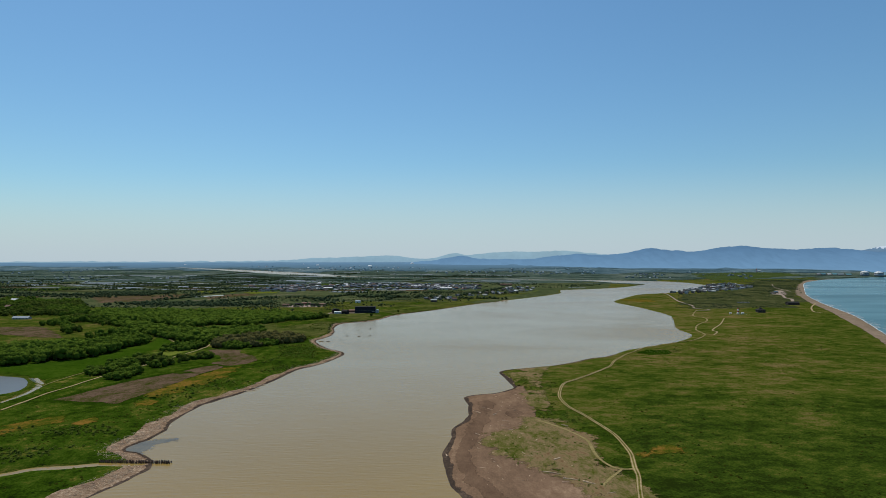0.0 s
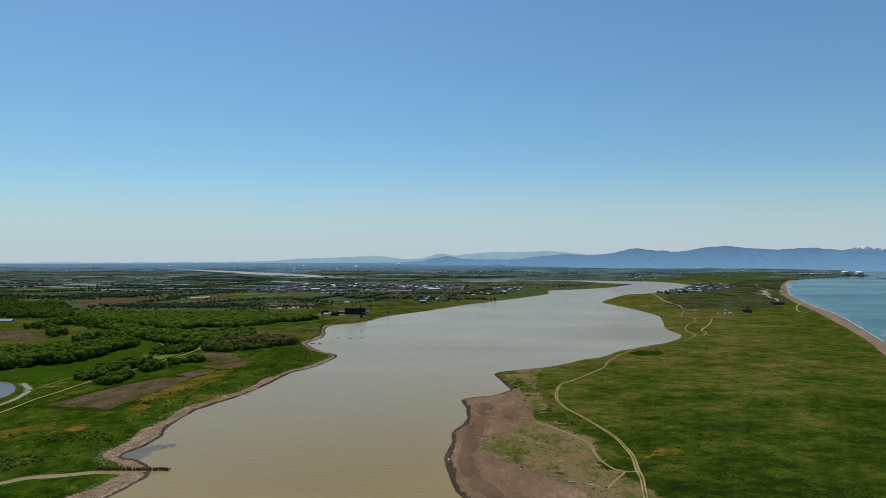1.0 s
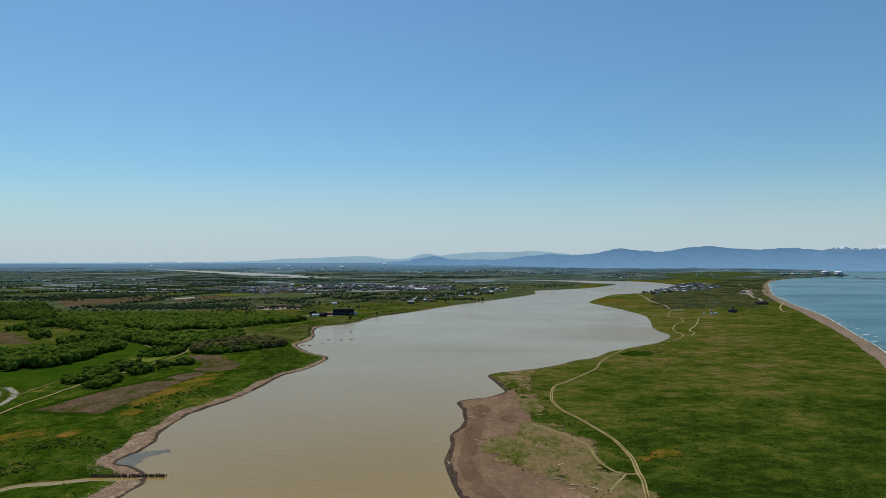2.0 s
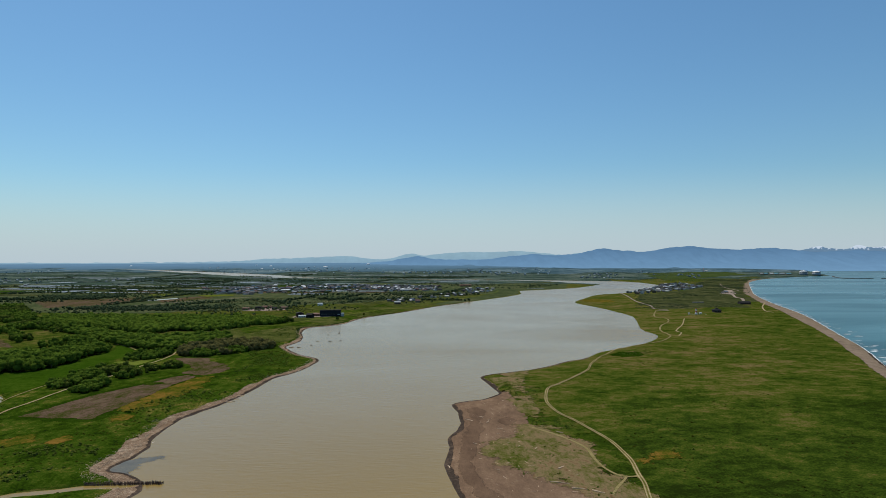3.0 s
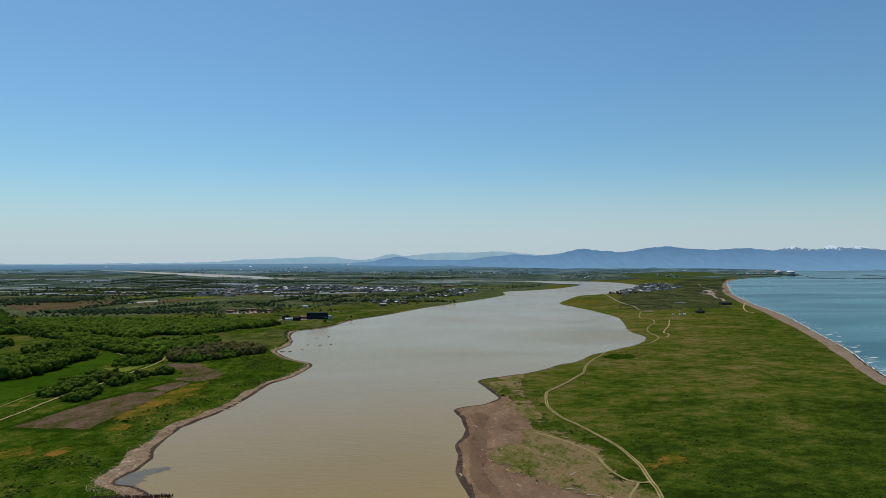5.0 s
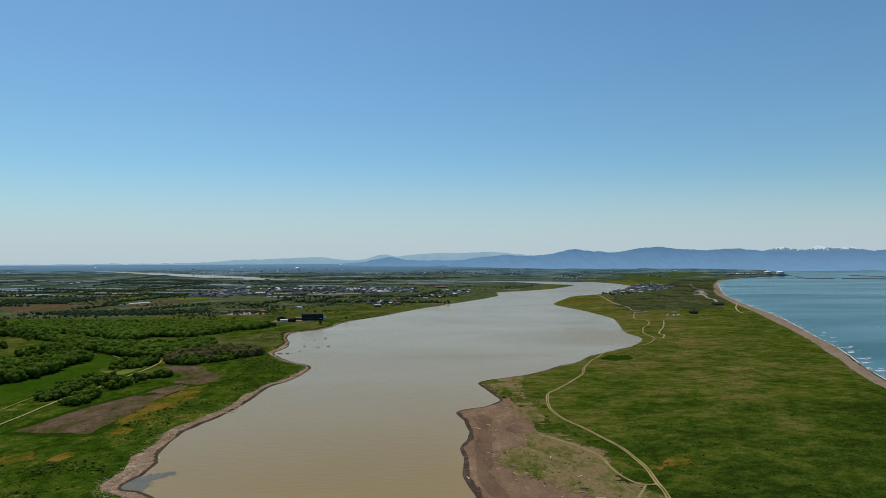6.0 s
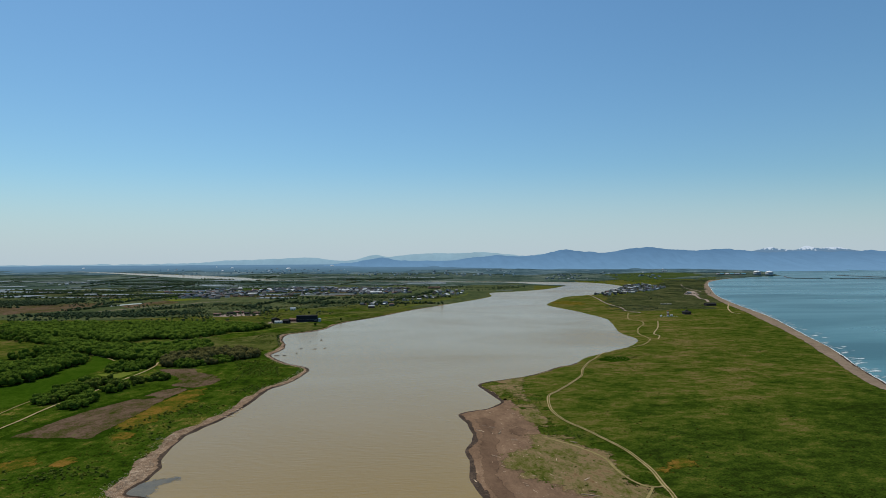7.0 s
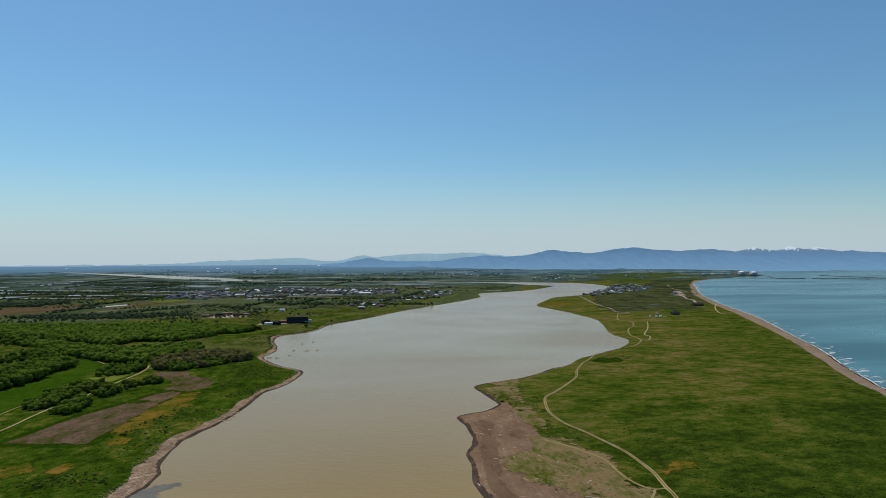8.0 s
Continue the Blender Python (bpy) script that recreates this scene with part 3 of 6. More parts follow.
cover("lush_strip", np.minimum(np.minimum(local_signed(lush_poly) + 3 * fbm(GX, GY, 16, 96) + 1, 2.5 + 14 * fbm(GX, GY, 14, 97) - 0.12 * np.clip(GY - 350, 0, 60)), GD - 9), LUSH, "dark lush grass between the tracks", "meadow", 0.06, 16)
scrub_land = np.array([(500, 1230), (560, 1215), (720, 1255), (840, 1420), (1000, 1680), (1420, 2410), (1680, 2800), (1480, 2850), (1180, 2440), (1100, 2180), (920, 1960), (690, 1760), (600, 1560)], float)
cover("scrub_land", np.minimum(local_signed(scrub_land) + 40 * fbm(GX, GY, 80, 67) + 10 * fbm(GX, GY, 20, 68), GD - 14), SCRUBLAND, "dark scrubby ground behind the beach", "scrub", 0.07, 20)
bank_poly = np.array([(-560, 150), (-150, 150), (-90, 640), (-150, 900), (-90, 1080), (20, 1360), (260, 1820), (240, 1900), (-120, 1330), (-230, 1130), (-300, 850), (-420, 640), (-560, 600)], float)
cover("bank_meadow", np.minimum(local_signed(bank_poly) + 8 * fbm(GX, GY, 60, 63), GD - 4), BANKGRASS, "lush green riverside meadow with yellowed patches", "meadow", 0.05, 10)
ROUGH = ground_mat("rough_grass", [(0.15, (0.026, 0.036, 0.007)), (0.4, (0.05, 0.062, 0.012)), (0.6, (0.078, 0.084, 0.02)), (0.85, (0.13, 0.11, 0.042))], (0.012, 0.05, 0.18, 0.8), (0.9, 1.0, 1.0, 1.0), bump=0.7)
rough_bank = np.array([(-330, 880), (-170, 800), (-155, 960), (-95, 1090), (20, 1370), (250, 1820), (200, 1900), (-120, 1480), (-300, 1250), (-240, 1040)], float)
cover("rough_pasture", np.minimum(np.minimum(local_signed(rough_bank) + 8, 3 + 18 * fbm(GX, GY, 60, 166, 4)), GD - 5), ROUGH, "dull olive rough pasture on the upper bank", "meadow", 0.1, 22)
mid = np.where((GD > 6), np.minimum((GX * SN + GY * CS) - 1420 + 240 * np.clip(-(GX + 220) / 120, 0, 1) + 160 * fbm(GX, GY, 300, 64), 0.0 * GX + 400 - (GX - 0.23 * GY - 60)), -9999)
cover("plain_meadow", np.where(GX < 0.3 * GY - 60, mid, -9999), MIDPLAIN, "dull green farmland on the plain", "meadow", 0.08, 60)
# the far plain, its miles of hazy air painted into the layers' colours
cover("backdrop", np.where(GD > -3, (GX * SN + GY * CS) - 2700 - np.where(GX > 1000, 250, 0) + 260 * fbm(GX, GY, 700, 71) + 170 * fbm(GX, GY, 160, 73), -9999), FARLAND, "distant plain of fields and woods, tinted bluish by painted haze", "plain", 0.6, 260)
cover("backdrop_plain", np.where(GD > -3, (GX * SN + GY * CS) - 3750 + 260 * fbm(GX, GY, 900, 72) + 150 * fbm(GX, GY, 160, 74), -9999), FARTHEST, "farthest plain below the hills, tinted blue-grey by painted haze", "plain", 1.2, 300)
cover("backdrop_foothills", np.where(GD > -3, (GX * SN + GY * CS) - 4080 - 300 * np.clip(-(GX + 500) / 600, 0, 1) + 260 * fbm(GX, GY, 900, 75) + 120 * fbm(GX, GY, 160, 76), -9999), FOOTLAND, "land at the foot of the hills in glowing painted blue haze", "plain", 1.8, 300)


# mountains
def ridge(name, prof, u0, depth, material, label, seed, foot_at=((-9000, 0), (9000, 0)), jag=1.0):
    """A range with an uneven crest, spurs and gullies running down to its foot."""
    p = curve(prof, 30)
    x = p[:, 0]
    crest = p[:, 1] + jag * (7.0 * fbm(x, 0 * x, 110, seed, 5) + 3.0 * fbm(x, 0 * x, 34, seed + 3, 4))
    rows, k = 26, len(p)
    fa = np.array(foot_at, float)
    verts = []
    for j in range(rows):
        f = j / (rows - 1)
        u = u0 - (depth + np.interp(x, fa[:, 0], fa[:, 1])) * f
        foot = lift(u * SN, u * CS) - 3
        shift = 40 * fbm(x, 0 * x + 900 * f, 300, seed + 9)
        gully = 1 - 2 * np.abs(fbm(x + shift, 0 * x + 260 * f, 150, seed + 5, 4)) - 0.55
        z = foot + (crest - foot) * ((1 - f) ** 1.15 + 0.26 * gully * math.sin(math.pi * f ** 0.8))
        verts.append(np.stack([x * CS + u * SN, -x * SN + u * CS, np.maximum(z, foot)], 1))
    v = np.vstack(verts)
    i, j = np.meshgrid(np.arange(k - 1), np.arange(rows - 1))
    q = (j * k + i).ravel()
    return tagged(new(name, raw_mesh(name, v, np.stack([q, q + k, q + k + 1, q + 1], 1), material)), label, "mountains", kind="structure")


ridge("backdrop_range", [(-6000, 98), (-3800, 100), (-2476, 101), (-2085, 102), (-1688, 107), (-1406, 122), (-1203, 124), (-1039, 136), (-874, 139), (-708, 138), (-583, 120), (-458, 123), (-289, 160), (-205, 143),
                         (-77, 159), (94, 171), (352, 169), (591, 176), (744, 154), (920, 148), (1097, 156), (1275, 115)], 4640, 40, RIDGE_BACK, "distant hills under painted pale blue haze", 80)
ridge("backdrop_peaks", [(2400, 150), (2511, 165), (2652, 168), (2818, 203), (2888, 190), (3031, 180), (3117, 211), (3222, 192), (3367, 201), (3511, 177), (3608, 163), (3800, 150)], 4620, 20, RIDGE_SNOW, "distant snow-streaked mountain peaks under painted blue haze", 81, jag=0.45)
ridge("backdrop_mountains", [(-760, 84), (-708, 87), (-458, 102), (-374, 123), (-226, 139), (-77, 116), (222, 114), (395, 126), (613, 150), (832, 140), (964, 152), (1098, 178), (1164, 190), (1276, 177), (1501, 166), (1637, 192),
                             (1819, 209), (1933, 190), (2186, 180), (2465, 192), (2652, 168), (2864, 163), (3126, 170), (3462, 164), (3608, 172), (3754, 166), (3940, 156), (4600, 150), (7000, 120)], 4590, 130, RIDGE_FRONT, "wooded mountain range under painted blue haze", 82,
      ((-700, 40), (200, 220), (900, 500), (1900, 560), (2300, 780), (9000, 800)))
# added glowing sheet behind the ranges, standing in for horizon haze
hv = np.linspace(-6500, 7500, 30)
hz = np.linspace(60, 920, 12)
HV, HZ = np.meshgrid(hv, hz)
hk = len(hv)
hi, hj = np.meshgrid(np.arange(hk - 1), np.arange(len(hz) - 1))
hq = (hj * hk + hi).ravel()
hazy = new("backdrop_haze", raw_mesh("backdrop_haze", np.stack([HV.ravel() * CS + 4660 * SN, -HV.ravel() * SN + 4660 * CS, HZ.ravel()], 1), np.stack([hq, hq + 1, hq + hk + 1, hq + hk], 1), HAZE))
tagged(hazy, "added pale haze sheet glowing low over the horizon", "sky", kind="structure")


# ---- shared builders ----
def part(name, bm, material, parent, label=""):
    me = bpy.data.meshes.new(name)
    bm.to_mesh(me)
    bm.free()
    me.materials.append(material)
    ob = new(name, me)
    ob.parent = parent
    return tagged(ob, label)


def thing(name, x, y, label, category, rot=0.0, group="", z=None):
    ob = new(name)
    ob.empty_display_size = 0.5
    ob.matrix_basis = pose(x, y, float(land(x, y)[0]) if z is None else z, 0, 0, rot)
    return tagged(ob, label, category, group)


def box(bm, x0, x1, y0, y1, z0, z1, bevel=0.0):
    r = bmesh.ops.create_cube(bm, size=1.0, matrix=Matrix.Translation(((x0 + x1) / 2, (y0 + y1) / 2, (z0 + z1) / 2)) @ Matrix.Diagonal((x1 - x0, y1 - y0, z1 - z0, 1)))
    if bevel:
        es = {e for v in r["verts"] for e in v.link_edges}
        bmesh.ops.bevel(bm, geom=list(es), offset=bevel, segments=1, affect="EDGES")
    return bm


def boxm(*a, bevel=0.0):
    return box(bmesh.new(), *a, bevel=bevel)


def prism(bm, pts, y0, y1):
    """An outline in x-z pushed along y."""
    f = [bm.verts.new((x, y0, z)) for x, z in pts]
    g = [bm.verts.new((x, y1, z)) for x, z in pts]
    bm.faces.new(f)
    bm.faces.new(g[::-1])
    for i in range(len(pts)):
        j = (i + 1) % len(pts)
        bm.faces.new((f[j], f[i], g[i], g[j]))
    bmesh.ops.recalc_face_normals(bm, faces=bm.faces[:])
    return bm


def lathe(prof, n=16, cap=True):
    """A turned shape from (radius, height) pairs."""
    bm = bmesh.new()
    rings = [[bm.verts.new((r * math.cos(2 * math.pi * i / n), r * math.sin(2 * math.pi * i / n), z)) for i in range(n)] for r, z in prof]
    for a, b in zip(rings[:-1], rings[1:]):
        for i in range(n):
            bm.faces.new((a[i], a[(i + 1) % n], b[(i + 1) % n], b[i]))
    if cap:
        bm.faces.new(rings[-1])
        bm.faces.new(rings[0][::-1])
    for f in bm.faces:
        f.smooth = n > 10
    return bm


def random_mat(name, colours, rough=0.7, island=False):
    """One of several paints, by the object's own random number, a little weathered."""
    m = bpy.data.materials.new(name)
    m.use_nodes = True
    n, l = m.node_tree.nodes, m.node_tree.links
    b = n["Principled BSDF"]
    b.inputs["Roughness"].default_value = rough
    b.inputs["Specular IOR Level"].default_value = 0.15
    o = n.new("ShaderNodeObjectInfo")
    r = n.new("ShaderNodeValToRGB")
    r.color_ramp.interpolation = "CONSTANT"
    while len(r.color_ramp.elements) < len(colours):
        r.color_ramp.elements.new(0.5)
    for i, (e, c) in enumerate(zip(r.color_ramp.elements, colours)):
        e.position, e.color = i / len(colours), (*c, 1)
    l.new(n.new("ShaderNodeNewGeometry").outputs["Random Per Island"] if island else o.outputs["Random"], r.inputs[0])
    co = n.new("ShaderNodeTexCoord")
    t = n.new("ShaderNodeTexNoise")
    t.inputs["Scale"].default_value = 0.8
    t.inputs["Detail"].default_value = 5
    l.new(co.outputs["Object"], t.inputs["Vector"])
    k = n.new("ShaderNodeMapRange")
    k.inputs[3].default_value, k.inputs[4].default_value = 0.75, 1.2
    l.new(t.outputs[0], k.inputs[0])
    v = n.new("ShaderNodeVectorMath")
    v.operation = "SCALE"
    l.new(r.outputs[0], v.inputs[0])
    l.new(k.outputs[0], v.inputs["Scale"])
    l.new(v.outputs[0], b.inputs["Base Color"])
    return m


WALL_TONES = [(0.4, 0.37, 0.33), (0.26, 0.21, 0.16), (0.16, 0.14, 0.12), (0.55, 0.52, 0.48), (0.1, 0.08, 0.065), (0.2, 0.19, 0.18)]
ROOF_TONES = [(0.05, 0.05, 0.055), (0.09, 0.09, 0.1), (0.045, 0.065, 0.11), (0.12, 0.06, 0.05), (0.06, 0.055, 0.05), (0.13, 0.13, 0.14), (0.05, 0.1, 0.14), (0.28, 0.28, 0.29), (0.06, 0.05, 0.045), (0.08, 0.1, 0.12)]
WALLS, ROOFS = random_mat("house_wall", WALL_TONES), random_mat("house_roof", ROOF_TONES, 0.8)
WALLS_FAR, ROOFS_FAR = random_mat("far_house_wall", WALL_TONES, island=True), random_mat("far_house_roof", ROOF_TONES + [(0.6, 0.6, 0.6), (0.07, 0.075, 0.085), (0.03, 0.03, 0.035)], 0.8, True)
PALEROOF = random_mat("pale_roof", [(0.42, 0.43, 0.44), (0.6, 0.6, 0.6), (0.33, 0.37, 0.4), (0.5, 0.48, 0.45)], 0.7)
PANE = plain_mat("window_glass", (0.03, 0.035, 0.04), 0.12, vary=0.2)
WHITE = plain_mat("white_paint", (0.78, 0.77, 0.75), 0.6, vary=0.06)
RED = plain_mat("red_paint", (0.34, 0.045, 0.035), 0.6)
NAVY = plain_mat("navy_cladding", (0.014, 0.018, 0.028), 0.8)
CHARCOAL = plain_mat("charcoal_cladding", (0.018, 0.017, 0.016), 0.95)
RUST = plain_mat("rust_roof", (0.15, 0.075, 0.055), 0.75)
CONCRETE = plain_mat("concrete", (0.32, 0.3, 0.28), 0.85)
GREYSTEEL = plain_mat("grey_steel", (0.33, 0.35, 0.38), 0.4, 0.3)
TEAL = plain_mat("teal_roof", (0.16, 0.33, 0.38), 0.5)


# ---- fields ----
def field(name, pts, material, label, wob=1.0, seed=100, top=0.16, soft=4.0):
    p = np.array(pts, float)
    return cover(name, local_signed(p) + wob * fbm(GX, GY, 12, seed), material, label, "field", top, soft)


PLOUGHED = [(-275, 430), (-267, 456), (-259, 487), (-248, 509), (-236, 533), (-224, 563), (-212, 572), (-203, 563), (-204, 555), (-211, 526), (-214, 489), (-219, 450), (-223, 418), (-246, 422)]
cover("field_margin", local_signed(np.array(PLOUGHED, float)) + 6 + 1.5 * fbm(GX, GY, 9, 99), MARGIN, "band of dark rank grass round the ploughed field", "field", 0.11, 5)
field("ploughed_field", PLOUGHED, PLOUGH, "bare brown ploughed field edged with grass", 1.0, 100, 0.2, 2.5)
field("green_strip", [(-237, 530), (-234, 540), (-224, 541), (-217, 534), (-228, 529)], LUSH, "green weedy strip across the ploughed field", 1.5, 107, 0.24, 4)
field("ploughed_field", [(-261, 673), (-222, 668), (-214, 646), (-191, 624), (-185, 599), (-189, 577), (-201, 568), (-221, 581), (-217, 603), (-238, 636)], PLOUGH, "bare brown field beside the thicket", 3, 100, 0.16, 5)
field("pale_meadow", [(-311, 650), (-280, 622), (-276, 658), (-272, 684), (-286, 664)], DYKE, "pale yellow-green mown grass by the track", 3, 105, 0.18, 8)
field("dry_meadow", [(-218, 440), (-218, 477), (-211, 526), (-205, 553), (-190, 564), (-183, 546), (-188, 502), (-193, 480), (-198, 442), (-206, 432)], DRYGRASS, "strip of rusty dry grass", 6, 101, 0.16, 12)
field("dry_meadow", [(-214, 424), (-208, 432), (-199, 428), (-198, 416), (-209, 408)], DRYGRASS, "small patch of rusty dry grass", 3, 102, 0.16, 6)
field("dry_meadow", [(-266, 366), (-240, 384), (-232, 368), (-250, 350)], DRYGRASS, "thin patch of straw-coloured grass", 9, 103, 0.16, 14)
field("dry_meadow", [(-228, 364), (-220, 386), (-212, 376), (-215, 362)], DRYGRASS, "small straw-coloured patch in the meadow", 6, 108, 0.16, 10)
field("dry_meadow", [(101, 309), (112, 320), (126, 322), (122, 311), (106, 304)], DRYGRASS, "rusty patch of dry grass beside the track", 6, 106, 0.16, 18)
field("dry_meadow", [(436, 1470), (462, 1580), (520, 1520), (508, 1440), (470, 1430)], DRYGRASS, "rusty brown grass on the river point", 12, 110, 0.16, 30)
field("dark_patch", [(206, 652), (225, 668), (246, 656), (240, 637), (215, 630)], MARGIN, "dark rushy hollow in the meadow", 4, 109, 0.16, 8)
field("crop_field", [(-520, 520), (-416, 566), (-384, 590), (-357, 629), (-356, 693), (-352, 736), (-370, 788), (-344, 766), (-329, 737), (-317, 677), (-323, 628), (-318, 550), (-321, 522), (-335, 512), (-390, 545), (-470, 470)], CROP, "lush green crop field by the wood")
field("ploughed_field", [(-760, 900), (-610, 912), (-545, 850), (-486, 776), (-530, 786), (-620, 830)], PLOUGH, "brown ploughed field among trees", 3)
field("ploughed_field", [(-973, 1675), (-883, 1745), (-767, 1820), (-705, 1715), (-718, 1612), (-738, 1490), (-811, 1435)], PLOUGH, "wide brown ploughed field on the plain", 5)
field("ploughed_field", [(-674, 1713), (-593, 1850), (-535, 1760), (-590, 1632), (-611, 1574)], PLOUGH, "brown ploughed strip on the plain", 4)
field("yellow_field", [(-811, 1960), (-737, 2010), (-673, 1960), (-649, 1889), (-759, 1900)], RAPE, "pale yellow crop strip", 3, top=0.3)
field("yellow_field", [(-629, 1905), (-531, 1940), (-507, 1863), (-576, 1825)], RAPE, "small yellow-green crop strip", 3, top=0.3)
field("film_field", [(-699, 1680), (-640, 1770), (-620, 1730), (-674, 1646)], POLY, "long white film-covered crop beds", 1, top=0.3, soft=3)
field("gravel_yard", [(-345, 1290), (-330, 1370), (-255, 1350), (-262, 1290)], GRAVEL, "bare earth yard with sheds", 4)
field("gravel_yard", [(-215, 1130), (-215, 1165), (-125, 1160), (-125, 1138)], GRAVEL, "gravel yard round the dark building", 3)
field("car_park", [(949, 1763), (1071, 1955), (1096, 1954), (985, 1735), (952, 1706)], GRAVEL, "bare pinkish gravel car park", 2)
field("bright_pasture", [(1250, 2800), (1420, 3500), (2000, 3650), (1900, 3230), (1500, 2950)], PASTURE, "smooth green pasture inland of the beach", 40, 104, 0.9)
PLOT_LABEL = {"ploughed_soil": "brown ploughed field on the plain", "young_crop": "green crop field on the plain", "film_cover": "white film-covered beds on the plain", "pond_water": "flooded grey rice paddy on the plain",
              "pale_stubble": "straw-coloured field on the plain", "yellow_crop": "yellow-green crop strip on the plain", "scrub_floor": "dark rough grassland on the plain"}


def plot(cx, cy, w, h, a, material, rise):
    """A straight-edged field, w by h metres, lying on the plain."""
    nx, ny = int(w / 14) + 2, int(h / 10) + 2
    X, Y = np.meshgrid(np.linspace(-w / 2, w / 2, nx), np.linspace(-h / 2, h / 2, ny))
    px, py = cx + X * math.cos(a) - Y * math.sin(a), cy + X * math.sin(a) + Y * math.cos(a)
    d = shore(px.ravel(), py.ravel())
    if d.min() < 25:
        return
    z = land(px.ravel(), py.ravel(), d).reshape(px.shape)
    if material is PONDW:
        z = lift(px, py) + z.max() - lift(px, py).max()
    ob = sheet("plain_field", px, py, z + rise, np.ones(px.shape, bool), material)
    tagged(ob, PLOT_LABEL.get(material.name, "dull green field on the plain"), "field", kind="structure")


for cx, cy, w, h, m in ((-1180, 2220, 120, 120, PONDW), (-1400, 2480, 190, 90, PASTURE), (-1420, 2400, 170, 36, PONDW), (-880, 2235, 110, 80, PONDW), (-300, 1915, 110, 60, PONDW), (480, 2172, 60, 22, PONDW), (-1250, 2010, 300, 60, SCRUBLAND),
                        (-1120, 1800, 200, 70, PASTURE), (-1220, 1700, 240, 60, PLOUGH), (-1050, 1560, 160, 60, PASTURE)):
    plot(cx, cy, w, h, radians(-14), m, 0.65)
rng = np.random.default_rng(5)
near_kinds = [PLOUGH, PONDW, CROP, SCRUBLAND, PONDW, PALE, CROP, PONDW, PLOUGH, SCRUBLAND, POLY, PASTURE]
# distant plots: greens dulled towards grey-blue, haze put into the colour
FARFIELD = ground_mat("hazed_far_field", [(0.2, (0.05, 0.075, 0.052)), (0.8, (0.085, 0.11, 0.075))], (0.006, 0.03, 0.1))
far_kinds = [FARFIELD, PONDW, FARLAND, FARLAND, FARFIELD, PONDW, FARLAND, FARFIELD]
for i in range(210):
    u0 = rng.uniform(1980, 3700)
    v0 = -rng.uniform(0.1, 0.78) * u0 - 100 + (500 if u0 > 2700 else 0)
    w, h = rng.uniform(80, 330), rng.uniform(24, 90)
    a = radians(-14 + rng.normal(0, 4))
    m = near_kinds[i % len(near_kinds)] if u0 < 2600 else far_kinds[i % len(far_kinds)]
    h = h * 0.4 if m in (POLY, PALE) else h * 0.6 if m is PONDW else h
    plot(v0 * CS + u0 * SN, -v0 * SN + u0 * CS, w, h, a, m, 0.7 + 0.0004 * (u0 - 1700) + 0.002 * i)


# ---- tracks and roads ----
def ribbon(name, line, width, material, parent, off=0.0, rise=0.2, label=""):
    """A worn strip along a line, thinning out at both sides."""
    d = np.gradient(line, axis=0)
    d /= np.linalg.norm(d, axis=1)[:, None] + 1e-9
    nrm = np.stack([-d[:, 1], d[:, 0]], 1)
    w = width / 2 * (1 + 0.18 * fbm(line[:, 0], line[:, 1], 6, 7))
    k = len(line)
    V, fade = [], []
    for q, fd in ((1.35, 1.0), (0.65, 0.0), (-0.65, 0.0), (-1.35, 1.0)):
        a = line + nrm * (off + q * w)[:, None]
        V.append(np.column_stack([a, land(a[:, 0], a[:, 1]) + rise]))
        fade += [fd] * k
    i, j = np.meshgrid(np.arange(k - 1), np.arange(3))
    q = (j * k + i).ravel()
    me = raw_mesh(name, np.vstack(V), np.stack([q, q + k, q + k + 1, q + 1], 1), material)
    set_fade(me, fade)
    ob = new(name, me)
    ob.parent = parent
    return tagged(ob, label)


def track(pts, label, gauge=1.4, rut=0.6, name="dirt_track"):
    line = curve(pts, 12)
    top = tagged(ribbon(name, line, gauge + rut + 0.5, VERGE, None, rise=0.34), label, "track", kind="structure")
    for s in (-1, 1):
        ribbon("wheel_rut", line, rut, DIRT, top, s * gauge / 2, 0.4)
    return top


def road(pts, width, label, material=None, name="path"):
    return tagged(ribbon(name, curve(pts, 10), width, material or DIRT, None, rise=0.36), label, "path", kind="structure")


track([(68, 200), (82, 254), (88, 275), (90, 286), (92, 295), (95, 309), (96, 323), (96, 343), (93, 364), (89, 385), (84, 406), (83, 430), (86, 450), (96, 483), (109, 500), (127, 523), (153, 560), (167, 592), (190, 635), (207, 658),
       (241, 709), (268, 728), (307, 748), (341, 792), (351, 822), (359, 862), (387, 921), (425, 979), (443, 1026), (440, 1067), (494, 1184)], "sandy two-rut track winding through the meadow")
road([(90, 286), (86, 285), (82, 286), (79, 291), (77, 301), (77, 312), (78, 322), (78, 332), (74, 345), (67, 360), (57, 375)], 1.5, "sandy side track over the dune", SIDETRACK, "dirt_track")
road([(84, 286), (80, 280), (74, 272), (69, 264)], 1.2, "short sandy spur of the track", SIDETRACK, "dirt_track")
road([(355, 796), (374, 828), (379, 854), (424, 928), (475, 1025)], 1.9, "pale zigzag boardwalk in the meadow", DIRT)
road([(494, 1184), (526, 1197), (514, 1239), (540, 1315), (565, 1458), (631, 1688), (674, 1865)], 4.0, "pale lane to the village", GRAVEL)
road([(494, 1240), (510, 1315), (585, 1565), (656, 1833)], 3.0, "narrow pale path along the bank", VERGE)
road([(850, 1385), (833, 1359), (758, 1248), (705, 1154), (698, 1118)], 3.0, "sandy path to the beach")
road([(960, 1715), (892, 1580), (874, 1520), (830, 1440)], 7.0, "pinkish gravel access road", GRAVEL)
